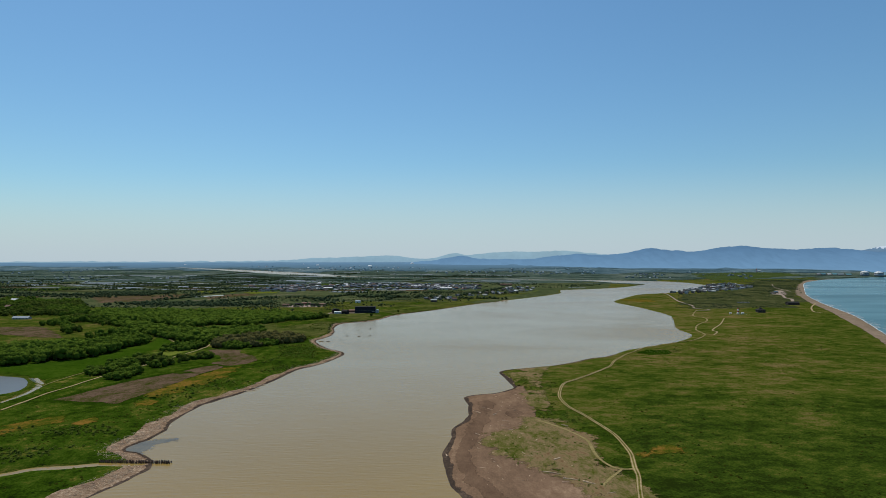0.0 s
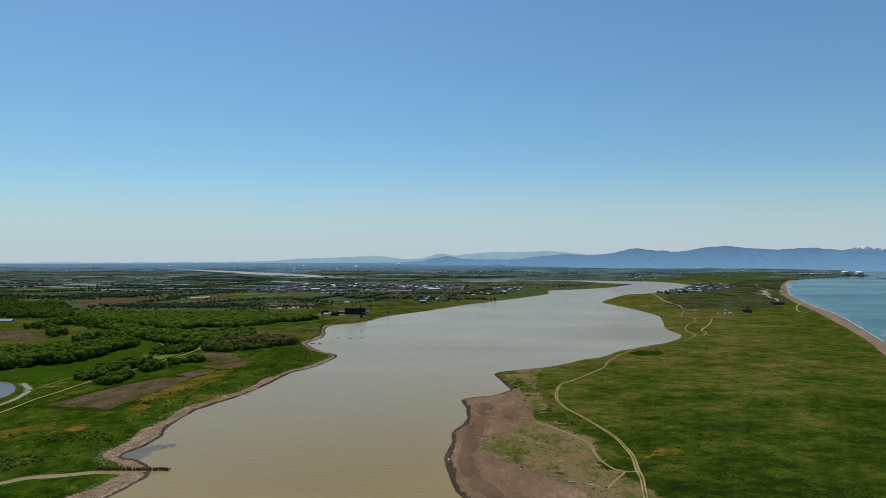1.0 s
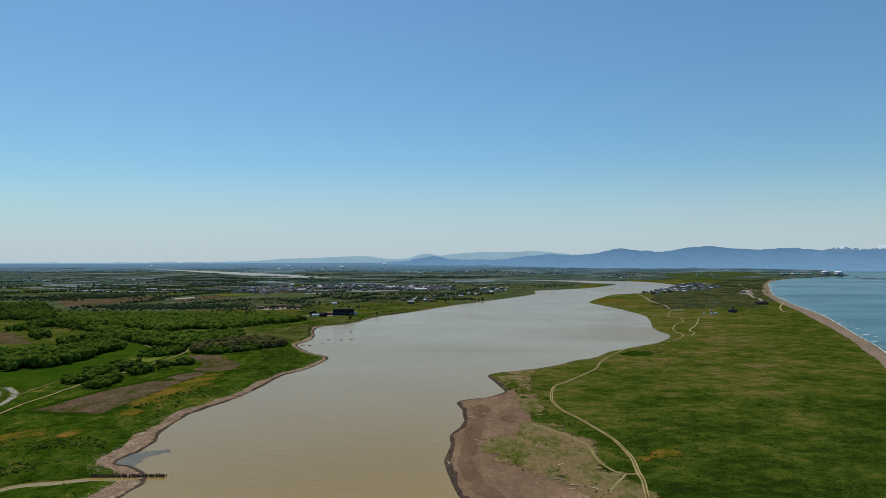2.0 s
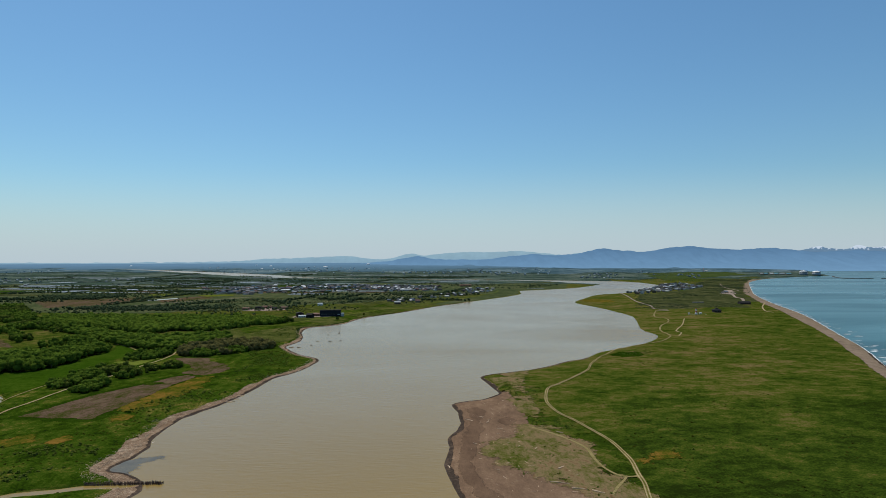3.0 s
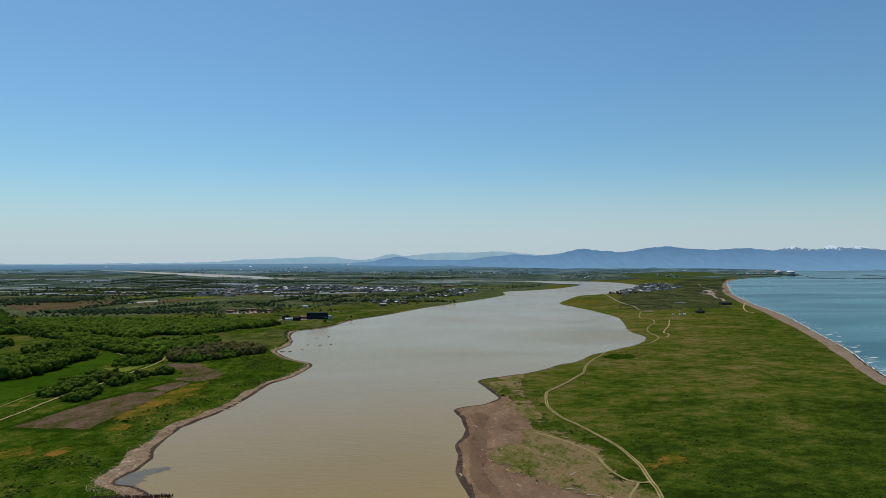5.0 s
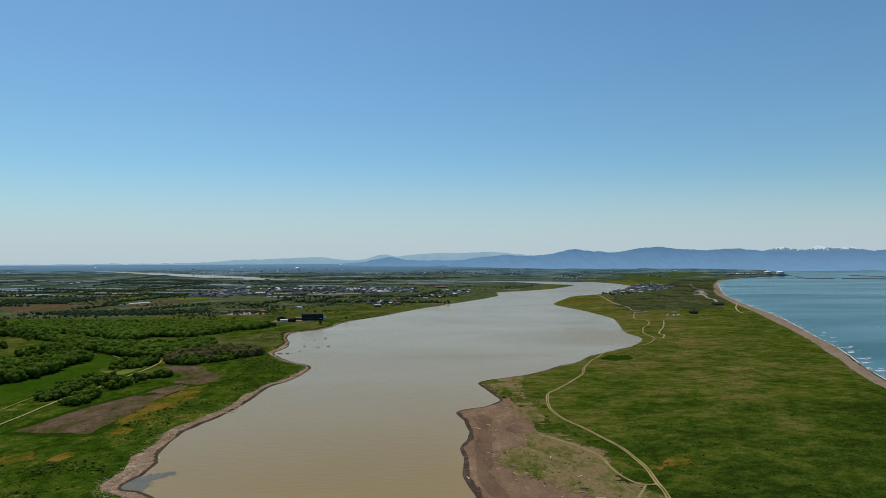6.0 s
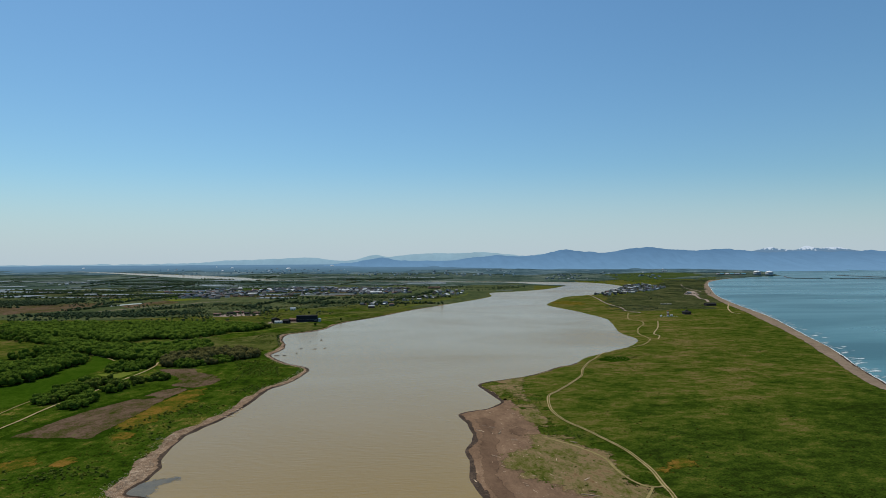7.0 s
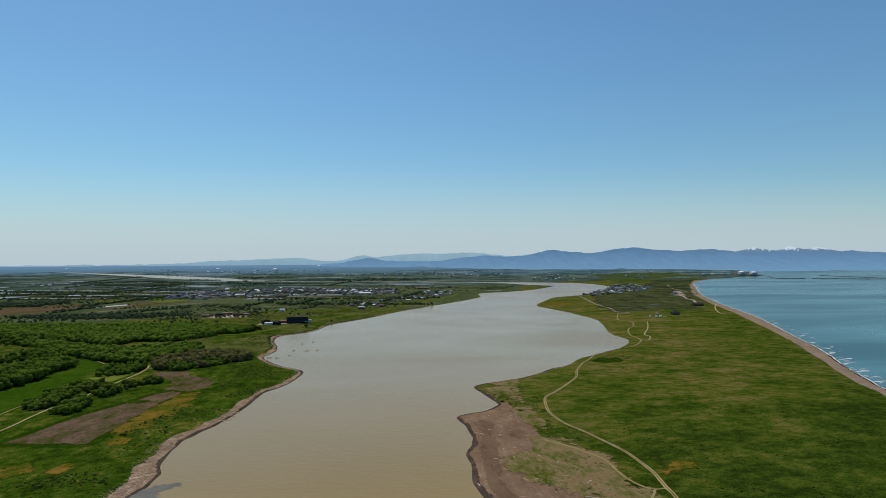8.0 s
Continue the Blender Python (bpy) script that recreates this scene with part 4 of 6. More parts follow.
road([(1090, 1900), (1180, 2150), (1330, 2450)], 4.0, "pale road behind the dunes", GRAVEL)
road([(-291, 400), (-293, 443), (-293, 455), (-292, 473), (-290, 510), (-285, 541), (-279, 580), (-274, 625), (-271, 647), (-269, 682), (-274, 716)], 2.0, "pale farm track beside the crop field")
road([(-316, 455), (-318, 485), (-318, 517), (-315, 545)], 1.2, "thin pale path along the crop field", SIDETRACK)
road([(-372, 790), (-347, 764), (-327, 738)], 2.0, "curved pale path by the crop field", SIDETRACK)
road([(-330, 945), (-260, 985), (-208, 1003), (-151, 1122), (-75, 1251), (21, 1395), (145, 1625), (273, 1878), (320, 2040)], 4.5, "light green dyke-top path along the river", DYKE)
road([(-640, 1480), (-528, 1650), (-420, 1800)], 5.0, "pale road across the plain", GRAVEL)


# ---- trees ----
def ico_arrays(level=1):
    bm = bmesh.new()
    bmesh.ops.create_icosphere(bm, subdivisions=level, radius=1)
    bm.verts.ensure_lookup_table()
    v = np.array([q.co[:] for q in bm.verts])
    f = np.array([[q.index for q in p.verts] for p in bm.faces])
    bm.free()
    return v, f


ICO_V, ICO_F = ico_arrays()
ICO2_V, ICO2_F = ico_arrays(2)


def crown_arrays(r, R, base, height, blobs, leaves, leaf, fine=False, lobe=(0.34, 0.55), reach=0.62):
    """Overlapping uneven lobes with leaf sprays standing off them."""
    V, F, n = [], [], 0
    bv, bf = (ICO2_V, ICO2_F) if fine else (ICO_V, ICO_F)
    lobes = []
    for i in range(blobs):
        a, q = r.uniform(0, 6.283), R * reach * math.sqrt(r.uniform(0.02, 1))
        z = base + height * r.uniform(0.22, 0.82) * (1 - 0.35 * q / R)
        s = R * r.uniform(*lobe)
        c = np.array([q * math.cos(a), q * math.sin(a), z])
        lobes.append((c, s))
        v = bv * (s * r.uniform(0.74, 1.16, (len(bv), 1))) * np.array([1, 1, 0.85]) + c
        V.append(v)
        F.append(bf + n)
        n += len(bv)
    for i in range(leaves):
        c, s = lobes[i % blobs]
        d = r.normal(0, 1, 3)
        d[2] = abs(d[2]) * 0.9 - 0.25
        d /= np.linalg.norm(d)
        p = c + d * s * r.uniform(0.85, 1.2)
        t = np.cross(d, r.normal(0, 1, 3))
        t /= np.linalg.norm(t)
        b = np.cross(d, t)
        k = leaf * r.uniform(0.6, 1.3)
        lean = d * k * r.uniform(-0.4, 0.5)
        V.append(np.array([p - t * k, p - b * k * 0.7 + lean, p + t * k, p + b * k * 0.8 + lean * 0.5]))
        F.append(np.array([[0, 1, 2], [0, 2, 3]]) + n)
        n += 4
    return np.vstack(V), np.vstack(F)


def trunk_arrays(r, rad, height, limbs=3):
    """A tapered, slightly bent trunk with limbs."""
    V, F, n = [], [], 0
    runs = [((0, 0, -0.3), (r.uniform(-.3, .3), r.uniform(-.3, .3), height * 0.62), rad, rad * 0.45)]
    for _ in range(limbs):
        a = r.uniform(0, 6.283)
        h = height * r.uniform(0.3, 0.5)
        runs.append(((0, 0, h), (height * 0.28 * math.cos(a), height * 0.28 * math.sin(a), h + height * 0.28), rad * 0.4, rad * 0.15))
    for p, q, ra, rb in runs:
        p, q = np.array(p), np.array(q)
        ring = np.array([(math.cos(2 * math.pi * i / 5), math.sin(2 * math.pi * i / 5), 0) for i in range(5)])
        V += [p + ring * ra, q + ring * rb]
        F += [np.array([[i, (i + 1) % 5, 5 + (i + 1) % 5], [i, 5 + (i + 1) % 5, 5 + i]]) + n for i in range(5)]
        n += 10
    return np.vstack(V), np.vstack(F)


TR = np.random.default_rng(11)
FULL = [(crown_arrays(TR, TR.uniform(4.6, 5.8), 0.6, TR.uniform(7.5, 9.5), 9, 260, 0.6, True, (0.33, 0.56), 0.6), trunk_arrays(TR, 0.3, 9)) for _ in range(6)]
MID = [(crown_arrays(TR, TR.uniform(4.8, 6.2), 0.2, TR.uniform(7.5, 9.5), 5, 80, 0.75, True, (0.38, 0.62), 0.54), trunk_arrays(TR, 0.3, 8, 0)) for _ in range(8)]
MIX = [(crown_arrays(TR, TR.uniform(4.8, 6.4), 0.2, TR.uniform(7, 9.5), 5, 40, 0.9, False, (0.4, 0.64), 0.52), trunk_arrays(TR, 0.3, 8, 0)) for _ in range(8)]
LOW = [(crown_arrays(TR, TR.uniform(4.5, 6), -0.5, TR.uniform(5.5, 7.5), 3, 4, 1.2), trunk_arrays(TR, 0.3, 5, 0)) for _ in range(5)]
BUSH = [(crown_arrays(TR, TR.uniform(1.3, 1.9), -0.4, TR.uniform(1.6, 2.4), 4, 24, 0.3), trunk_arrays(TR, 0.08, 1.5, 2)) for _ in range(5)]


def forest(name, protos, xy, sizes, material, label, category="trees", tall=1.0):
    """Uncounted plants joined into one mesh."""
    r = np.random.default_rng(len(xy))
    z = land(xy[:, 0], xy[:, 1])
    V, F, M, n = [], [], [], 0
    for (x, y), zz, s in zip(xy, z, sizes):
        (cv, cf), (tv, tf) = protos[r.integers(len(protos))]
        a = r.uniform(0, 6.283)
        rot = np.array([[math.cos(a), -math.sin(a), 0], [math.sin(a), math.cos(a), 0], [0, 0, 1]])
        v = np.vstack([cv, tv]) @ rot.T * np.array([s, s, s * tall * r.uniform(0.85, 1.2)]) + (x, y, zz - 0.1)
        V.append(v)
        F += [cf + n, tf + n + len(cv)]
        M += [np.zeros(len(cf), np.int32), np.ones(len(tf), np.int32)]
        n += len(v)
    me = raw_mesh(name, np.vstack(V), np.vstack(F), material, True)
    me.materials.append(BARK)
    me.polygons.foreach_set("material_index", np.concatenate(M))
    return tagged(new(name, me), label, category, kind="stuff")


def scatter(poly, spacing, seed, keep=None, jitter=0.45):
    """Points on a jittered lattice inside an outline."""
    r = np.random.default_rng(seed)
    p = np.array(poly, float)
    lo, hi = p.min(0), p.max(0)
    X, Y = np.meshgrid(np.arange(lo[0], hi[0], spacing), np.arange(lo[1], hi[1], spacing))
    X = X.ravel() + r.uniform(-jitter, jitter, X.size) * spacing
    Y = Y.ravel() + r.uniform(-jitter, jitter, Y.size) * spacing
    m = inside(X, Y, p)
    m &= shore(X, Y) > 5
    if keep is not None:
        m &= keep(X, Y)
    return np.stack([X[m], Y[m]], 1)


def along(pts, spacing, spread, seed):
    r = np.random.default_rng(seed)
    line = curve(pts, 8)
    seg = np.r_[0, np.cumsum(np.linalg.norm(np.diff(line, axis=0), axis=1))]
    t = np.arange(0, seg[-1], spacing)
    return np.stack([np.interp(t, seg, line[:, 0]), np.interp(t, seg, line[:, 1])], 1) + r.normal(0, spread, (len(t), 2))


WOOD_A = [(-600, 590), (-480, 556), (-397, 573), (-384, 597), (-359, 617), (-359, 632), (-355, 662), (-357, 690), (-353, 720), (-356, 745), (-376, 742), (-396, 722), (-424, 710), (-470, 696), (-600, 690)]
WOOD_B = [(-623, 1070), (-552, 1003), (-511, 1000), (-431, 937), (-378, 887), (-350, 936), (-306, 922), (-274, 951), (-250, 992), (-219, 1013), (-208, 1052), (-261, 1100), (-368, 1135), (-470, 1150), (-580, 1180), (-670, 1185)]
WOOD_G = [(-519, 947), (-456, 875), (-375, 791), (-330, 748), (-314, 737), (-284, 742), (-262, 772), (-238, 815), (-262, 868), (-306, 850), (-339, 832), (-372, 846), (-422, 890), (-505, 965)]
WOOD_C = [(-264, 690), (-243, 676), (-225, 681), (-207, 694), (-188, 714), (-171, 738), (-174, 766), (-190, 784), (-229, 784), (-262, 762), (-272, 735)]
WOOD_F = [(-309, 657), (-296, 655), (-284, 661), (-271, 684), (-277, 716), (-286, 728), (-304, 708), (-311, 678)]
WOOD_D = [(-310, 524), (-293, 510), (-273, 498), (-264, 505), (-263, 543), (-258, 575), (-252, 602), (-233, 611), (-236, 622), (-266, 608), (-303, 610), (-312, 562)]
WOOD_E = [(-900, 900), (-580, 925), (-480, 775), (-376, 748), (-395, 790), (-470, 880), (-535, 965), (-640, 1085), (-700, 1200), (-900, 1500), (-1300, 1640), (-1500, 1500)]
off_track = np.array([(-293, 455), (-292, 473), (-290, 510), (-285, 541), (-279, 580), (-274, 625), (-271, 647), (-269, 682), (-274, 716)], float)
pa = scatter(WOOD_A, 6.6, 1)
pb = np.vstack([scatter(WOOD_B, 6.6, 2, lambda x, y: fbm(x, y, 90, 201) > -0.75), scatter(WOOD_G, 6.6, 7, lambda x, y: fbm(x, y, 90, 201) > -0.75)])
pd = scatter(WOOD_D, 4.6, 3, lambda x, y: (dist_line(x, y, off_track) > 3.5) & (fbm(x, y, 22, 202) > -0.35))
pd = pd[np.random.default_rng(8).permutation(len(pd))]
pw = scatter(WOOD_F, 5.2, 6)
pc = scatter(WOOD_C, 5.2, 4, lambda x, y: (dist_line(x, y, off_track) > 4) & (fbm(x, y, 40, 203) > -0.7))
no_field = np.array([(-760, 900), (-610, 912), (-545, 850), (-486, 776), (-530, 786), (-620, 830)], float)
clearing = np.array([(-600, 970), (-575, 985), (-510, 915), (-470, 850), (-500, 850), (-555, 905)], float)
farmyard = np.array([(-800, 890), (-610, 905), (-640, 1075), (-700, 1100), (-800, 1090)], float)
pe = scatter(WOOD_E, 9.4, 5, lambda x, y: (signed(x, y, farmyard) < 0) & (signed(x, y, no_field) < -4) & (signed(x, y, clearing) < 0) & (fbm(x, y, 120, 204) > -0.35))


def tree_things(xy, label, material, lo, hi, seed, group):
    """Single trees, each an object of its own, copied from six."""
    r = np.random.default_rng(seed)
    base = []
    for i, ((cv, cf), (tv, tf)) in enumerate(FULL):
        e = new("tree")
        t = new("trunk", raw_mesh("trunk", tv, tf, BARK, False))
        c = new("crown", raw_mesh("crown", cv, cf, material, True))
        t.parent = c.parent = e
        base.append(tagged(e, label, "tree", group))
    z = land(xy[:, 0], xy[:, 1])
    for i, ((x, y), zz) in enumerate(zip(xy, z)):
        s = r.uniform(lo, hi)
        m = pose(x, y, zz - 0.1, 0, 0, r.uniform(0, 360)) @ Matrix.Diagonal((s, s, s * r.uniform(0.85, 1.15), 1))
        if i < len(base):
            base[i].matrix_basis = m
        else:
            copy_thing(base[i % len(base)], Matrix.Identity(4)).matrix_basis = m


near_a = pa[np.argsort(dist_line(pa[:, 0], pa[:, 1], np.array(WOOD_A[1:10], float)))][:260]
rest_a = np.array([p for p in pa.tolist() if p not in near_a.tolist()])
tree_things(near_a, "broadleaf tree in fresh green spring leaf", LEAF, 0.9, 1.3, 21, "trees of the near wood")
fresh = fbm(pd[:130, 0], pd[:130, 1], 24, 236) - (pd[:130, 1] - 560) / 90 > -0.2
tree_things(pd[:130][fresh], "low bright green willow tree by the farm track", LEAF, 0.5, 0.9, 22, "willows by the farm track")
tree_things(pd[:130][~fresh], "low olive green willow tree by the farm track", SHRUB, 0.45, 0.85, 23, "willows by the farm track")
tree_things(np.array([(-214, 1030), (-211, 1036), (-203, 1049), (-200, 1053), (-206, 1044), (-128, 1085), (-86, 1165)], float), "lone dark green tree beside the river path", LEAF_DARK, 0.4, 0.8, 24, "lone trees by the river path")
R2 = np.random.default_rng(31)
rim = np.minimum(dist_line(pb[:, 0], pb[:, 1], np.array(WOOD_B[:11], float)), dist_line(pb[:, 0], pb[:, 1], np.array(WOOD_G[:8], float))) < 22
forest("woodland_edge", MID, pb[rim], R2.uniform(0.85, 1.35, rim.sum()), LEAF, "edge of the dense broadleaf wood in spring green", tall=0.85)
inner = np.vstack([rest_a, pb[~rim]])
forest("woodland", MIX, inner, R2.uniform(0.9, 1.4, len(inner)), LEAF, "dense broadleaf wood in bright spring green", tall=0.82)
brown = np.minimum(np.hypot(pc[:, 0] + 233, pc[:, 1] - 684), np.hypot(pc[:, 0] + 207, pc[:, 1] - 712)) + 8 * fbm(pc[:, 0], pc[:, 1], 30, 205) > 15
forest("thicket", MID, pc[brown], R2.uniform(0.65, 1.15, brown.sum()), LEAF_BROWN, "brownish thicket just coming into leaf", "thicket")
forest("copse", MID, np.vstack([pc[~brown], pd[130:], pw]), R2.uniform(0.5, 0.85, (~brown).sum() + max(0, len(pd) - 130) + len(pw)), LEAF, "clumps of green willow")
sel = fbm(pe[:, 0], pe[:, 1], 80, 206) > 0.0
forest("mixed_woodland", MIX, pe[~sel], R2.uniform(0.7, 1.2, (~sel).sum()), LEAF_DARK, "loose dark green woodland round the farm")
forest("green_woodland", MIX, pe[sel], R2.uniform(0.7, 1.2, sel.sum()), LEAF, "loose fresh green woodland round the farm")
hedge = np.vstack([scatter([(-762, 1439), (-714, 1416), (-677, 1340), (-483, 1300), (-383, 1350), (-400, 1420), (-528, 1410), (-716, 1440)], 11, 48), scatter([(-996, 1769), (-863, 1770), (-816, 1850), (-850, 1920), (-1073, 1890)], 9, 49),
                   along([(-1190, 2340), (-1040, 2370), (-886, 2370)], 4, 14, 50), along([(-760, 1370), (-706, 1379), (-590, 1394), (-505, 1529), (-440, 1600)], 4.0, 6, 41), along([(-1300, 1700), (-1095, 1743), (-1030, 1891), (-844, 1952)], 5, 14, 42),
                   along([(-1450, 2690), (-1335, 2680), (-1010, 2384), (-887, 2544)], 7, 16, 43), along([(-300, 1330), (-250, 1420), (-330, 1560), (-420, 1640)], 8, 12, 44),
                   along([(-800, 2050), (-600, 2080), (-480, 1990)], 7, 8, 45), along([(-1500, 2000), (-1200, 2120), (-1000, 2060)], 7, 12, 46)])
HR = np.random.default_rng(47)
for i in range(50):
    u0 = HR.uniform(1450, 3500)
    v0 = HR.uniform(-0.85, 0.02) * u0 - 60
    a, L = radians(-14 + HR.choice([0, 0, 0, 90]) + HR.normal(0, 5)), HR.uniform(80, 280)
    c = np.array([v0 * CS + u0 * SN, -v0 * SN + u0 * CS])
    d = np.array([math.cos(a), math.sin(a)]) * L
    hedge = np.vstack([hedge, along([c - d, c, c + d], HR.uniform(3.5, 7), HR.uniform(1.5, 7), 300 + i)])
hedge = hedge[shore(hedge[:, 0], hedge[:, 1]) > 8]
forest("shelter_belt", LOW, hedge, R2.uniform(0.6, 1.15, len(hedge)), PLAINLEAF, "dark shelter belts between the fields", tall=1.15)
plain = scatter([(-2600, 1500), (-1100, 1500), (-420, 1080), (-160, 1250), (60, 1480), (360, 2000), (620, 2400), (700, 2650), (-300, 3000), (-1200, 3700), (-3200, 3800)], 20, 51,
                lambda x, y: (fbm(x, y, 260, 207) + 0.8 * fbm(x, y, 70, 208) > 0.28))
forest("plain_trees", LOW, plain, R2.uniform(0.4, 0.9, len(plain)), PLAINLEAF, "scattered trees and hedges over the plain")
far = scatter([(-3000, 3400), (-1900, 3500), (-1000, 3780), (-200, 3250), (900, 3000), (1900, 3300), (2050, 3500), (1800, 3600), (500, 3750), (-1500, 4000), (-3000, 4000)], 21, 52, lambda x, y: fbm(x, y, 300, 209) + 0.8 * fbm(x, y, 90, 210) > 0.3)
# leaf colours shifted to blue-grey: distance haze painted into the foliage
FARLEAF = leaf_mat("hazed_far_leaves", (0.08, 0.128, 0.13), (0.135, 0.185, 0.178))
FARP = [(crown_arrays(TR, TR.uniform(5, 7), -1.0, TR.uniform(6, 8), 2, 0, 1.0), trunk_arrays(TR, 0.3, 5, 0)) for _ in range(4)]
belts = [along([(-560, 3280), (-400, 3225), (-275, 3165), (-20, 3090), (189, 3020), (420, 2930), (560, 2870)], 4.0, 5, 290)]
for i in range(95):
    u0 = HR.uniform(2750, 3900)
    v0 = HR.uniform(-0.85, 0.42) * u0
    a, L = radians(-4 + HR.normal(0, 7)), HR.uniform(60, 320)
    c = np.array([v0 * CS + u0 * SN, -v0 * SN + u0 * CS])
    d = np.array([math.cos(a), math.sin(a)]) * L
    belts.append(along([c - d, c, c + d], HR.uniform(9, 15), HR.uniform(3, 14), 400 + i))
far = np.vstack([far] + belts)
far = far[shore(far[:, 0], far[:, 1]) > 8]
forest("backdrop_trees", FARP, far, R2.uniform(0.3, 0.7, len(far)), FARLEAF, "far dark woods across the river, tinted bluish by painted haze")
scrub = scatter([(480, 1250), (520, 1240), (700, 1250), (860, 1480), (1010, 1690), (1400, 2400), (1700, 2830), (1500, 2850), (1150, 2350), (940, 1960), (700, 1760), (600, 1600)], 8, 53,
                lambda x, y: fbm(x, y, 120, 211) + 0.9 * fbm(x, y, 36, 212) > 0.25)
forest("coastal_scrub", LOW, scrub, R2.uniform(0.16, 0.42, len(scrub)), PLAINLEAF, "low dark windbreak scrub behind the beach", "scrub")
rough_land = scatter([(-330, 1080), (-190, 1060), (-90, 1290), (60, 1520), (280, 1930), (250, 2000), (-100, 2000), (-300, 1900), (-480, 1640), (-420, 1300)], 9.5, 69,
                     lambda x, y: (fbm(x, y, 150, 233) + 0.8 * fbm(x, y, 45, 234) > 0.05) & (np.abs(y - 1146) + np.abs(x + 165) * 0.4 > 36))
mixed = fbm(rough_land[:, 0], rough_land[:, 1], 60, 235) > 0.1
forest("rough_scrub", LOW, rough_land[~mixed], R2.uniform(0.14, 0.5, (~mixed).sum()), PLAINLEAF, "patchy dark scrub on the rough land by the river", "scrub")
forest("bare_scrub", LOW, rough_land[mixed], R2.uniform(0.14, 0.45, mixed.sum()), LEAF_BROWN, "patchy brownish scrub just coming into leaf", "scrub")
bank = scatter([(-215, 300), (-180, 330), (-182, 430), (-150, 520), (-130, 600), (-135, 650), (-170, 760), (-175, 960), (-200, 960), (-210, 780), (-170, 620), (-200, 470), (-240, 400), (-260, 330)], 4.2, 54,
               lambda x, y: fbm(x, y, 35, 213) > 0.02)
forest("bank_shrubs", BUSH, bank, R2.uniform(0.35, 1.3, len(bank)), SHRUB, "low dark shrubs and reeds along the bank", "shrubs", tall=0.7)
lone = np.vstack([scatter([(-340, 300), (-230, 330), (-225, 400), (-280, 425), (-330, 420), (-400, 380)], 16, 55, lambda x, y: fbm(x, y, 40, 214) > -0.1), along([(-302, 395), (-310, 430), (-303, 462), (-300, 492)], 3.2, 3, 155), along([(-286, 470), (-283, 500)], 4, 2.5, 156)])
brush = scatter([(-300, 270), (-182, 300), (-184, 340), (-192, 366), (-216, 362), (-250, 330), (-330, 300)], 3.2, 159, lambda x, y: fbm(x * 0.7, y, 22, 229) > 0.12)
forest("bank_brush", BUSH, brush, R2.uniform(0.45, 1.15, len(brush)), SHRUB, "dark patches of brush on the near bank", "shrubs", tall=0.8)
mead = scatter([(110, 330), (160, 560), (330, 760), (420, 930), (600, 1100), (720, 1180), (560, 800), (420, 560), (320, 380), (200, 260)], 26, 56, lambda x, y: fbm(x, y, 90, 215) > 0.1)
patch = scatter([(212, 648), (225, 662), (252, 668), (262, 656), (236, 640)], 3.2, 60)
duney = np.vstack([
                   scatter([(66, 238), (56, 280), (50, 300), (54, 334), (60, 362), (68, 352), (74, 330), (74, 300), (84, 262), (82, 238)], 3.0, 157, lambda x, y: fbm(x, y, 16, 217) > 0.0),
                   scatter([(60, 380), (62, 430), (62, 480), (60, 520), (92, 545), (88, 490), (80, 450), (80, 415), (88, 375), (90, 345), (84, 320), (80, 345), (70, 370)], 3.0, 158, lambda x, y: fbm(x, y, 18, 218) > -0.05)])
forest("meadow_shrubs", BUSH, np.vstack([lone, mead, patch, [(97, 316), (95.8, 317.5)]]), R2.uniform(0.25, 0.7, len(lone) + len(mead) + len(patch) + 2), SHRUB, "scattered small dark shrubs in the meadow", "shrubs")
tufts = scatter([(31, 306), (33, 322), (42, 337), (54, 335), (57, 314), (48, 297), (36, 292)], 1.7, 57, lambda x, y: fbm(x, y, 8, 216) > -0.15)
forest("beach_plants", BUSH, tufts, R2.uniform(0.2, 0.5, len(tufts)), LEAF, "bright green beach plants on the sand", "plants", tall=0.7)
forest("dune_shrubs", BUSH, duney, R2.uniform(0.3, 0.8, len(duney)), SHRUB, "tufts of green beach plants on the sand", "shrubs", tall=0.6)


TUFT = [(crown_arrays(TR, 1.0, -0.5, 1.0, 1, 5, 0.5), trunk_arrays(TR, 0.03, 0.3, 0)) for _ in range(6)]
ta = scatter([(100, 290), (110, 420), (150, 560), (230, 690), (360, 790), (520, 820), (420, 560), (330, 380), (240, 250), (110, 250)], 5.6, 58, lambda x, y: (fbm(x, y, 60, 217) + 0.5 * fbm(x, y, 15, 218) > 0.0))
tb = scatter([(-330, 250), (-160, 260), (-172, 330), (-176, 430), (-140, 560), (-115, 640), (-165, 760), (-180, 700), (-186, 600), (-200, 470), (-230, 410), (-290, 410), (-340, 330)], 3.4, 59, lambda x, y: (fbm(x, y, 40, 219) + 0.5 * fbm(x, y, 12, 220) > 0.0))
forest("meadow_tussocks", TUFT, np.vstack([ta, tb]), R2.uniform(0.5, 1.5, len(ta) + len(tb)), TUSSOCK, "tussocks of coarse grass in the meadows", "grass", tall=0.6)


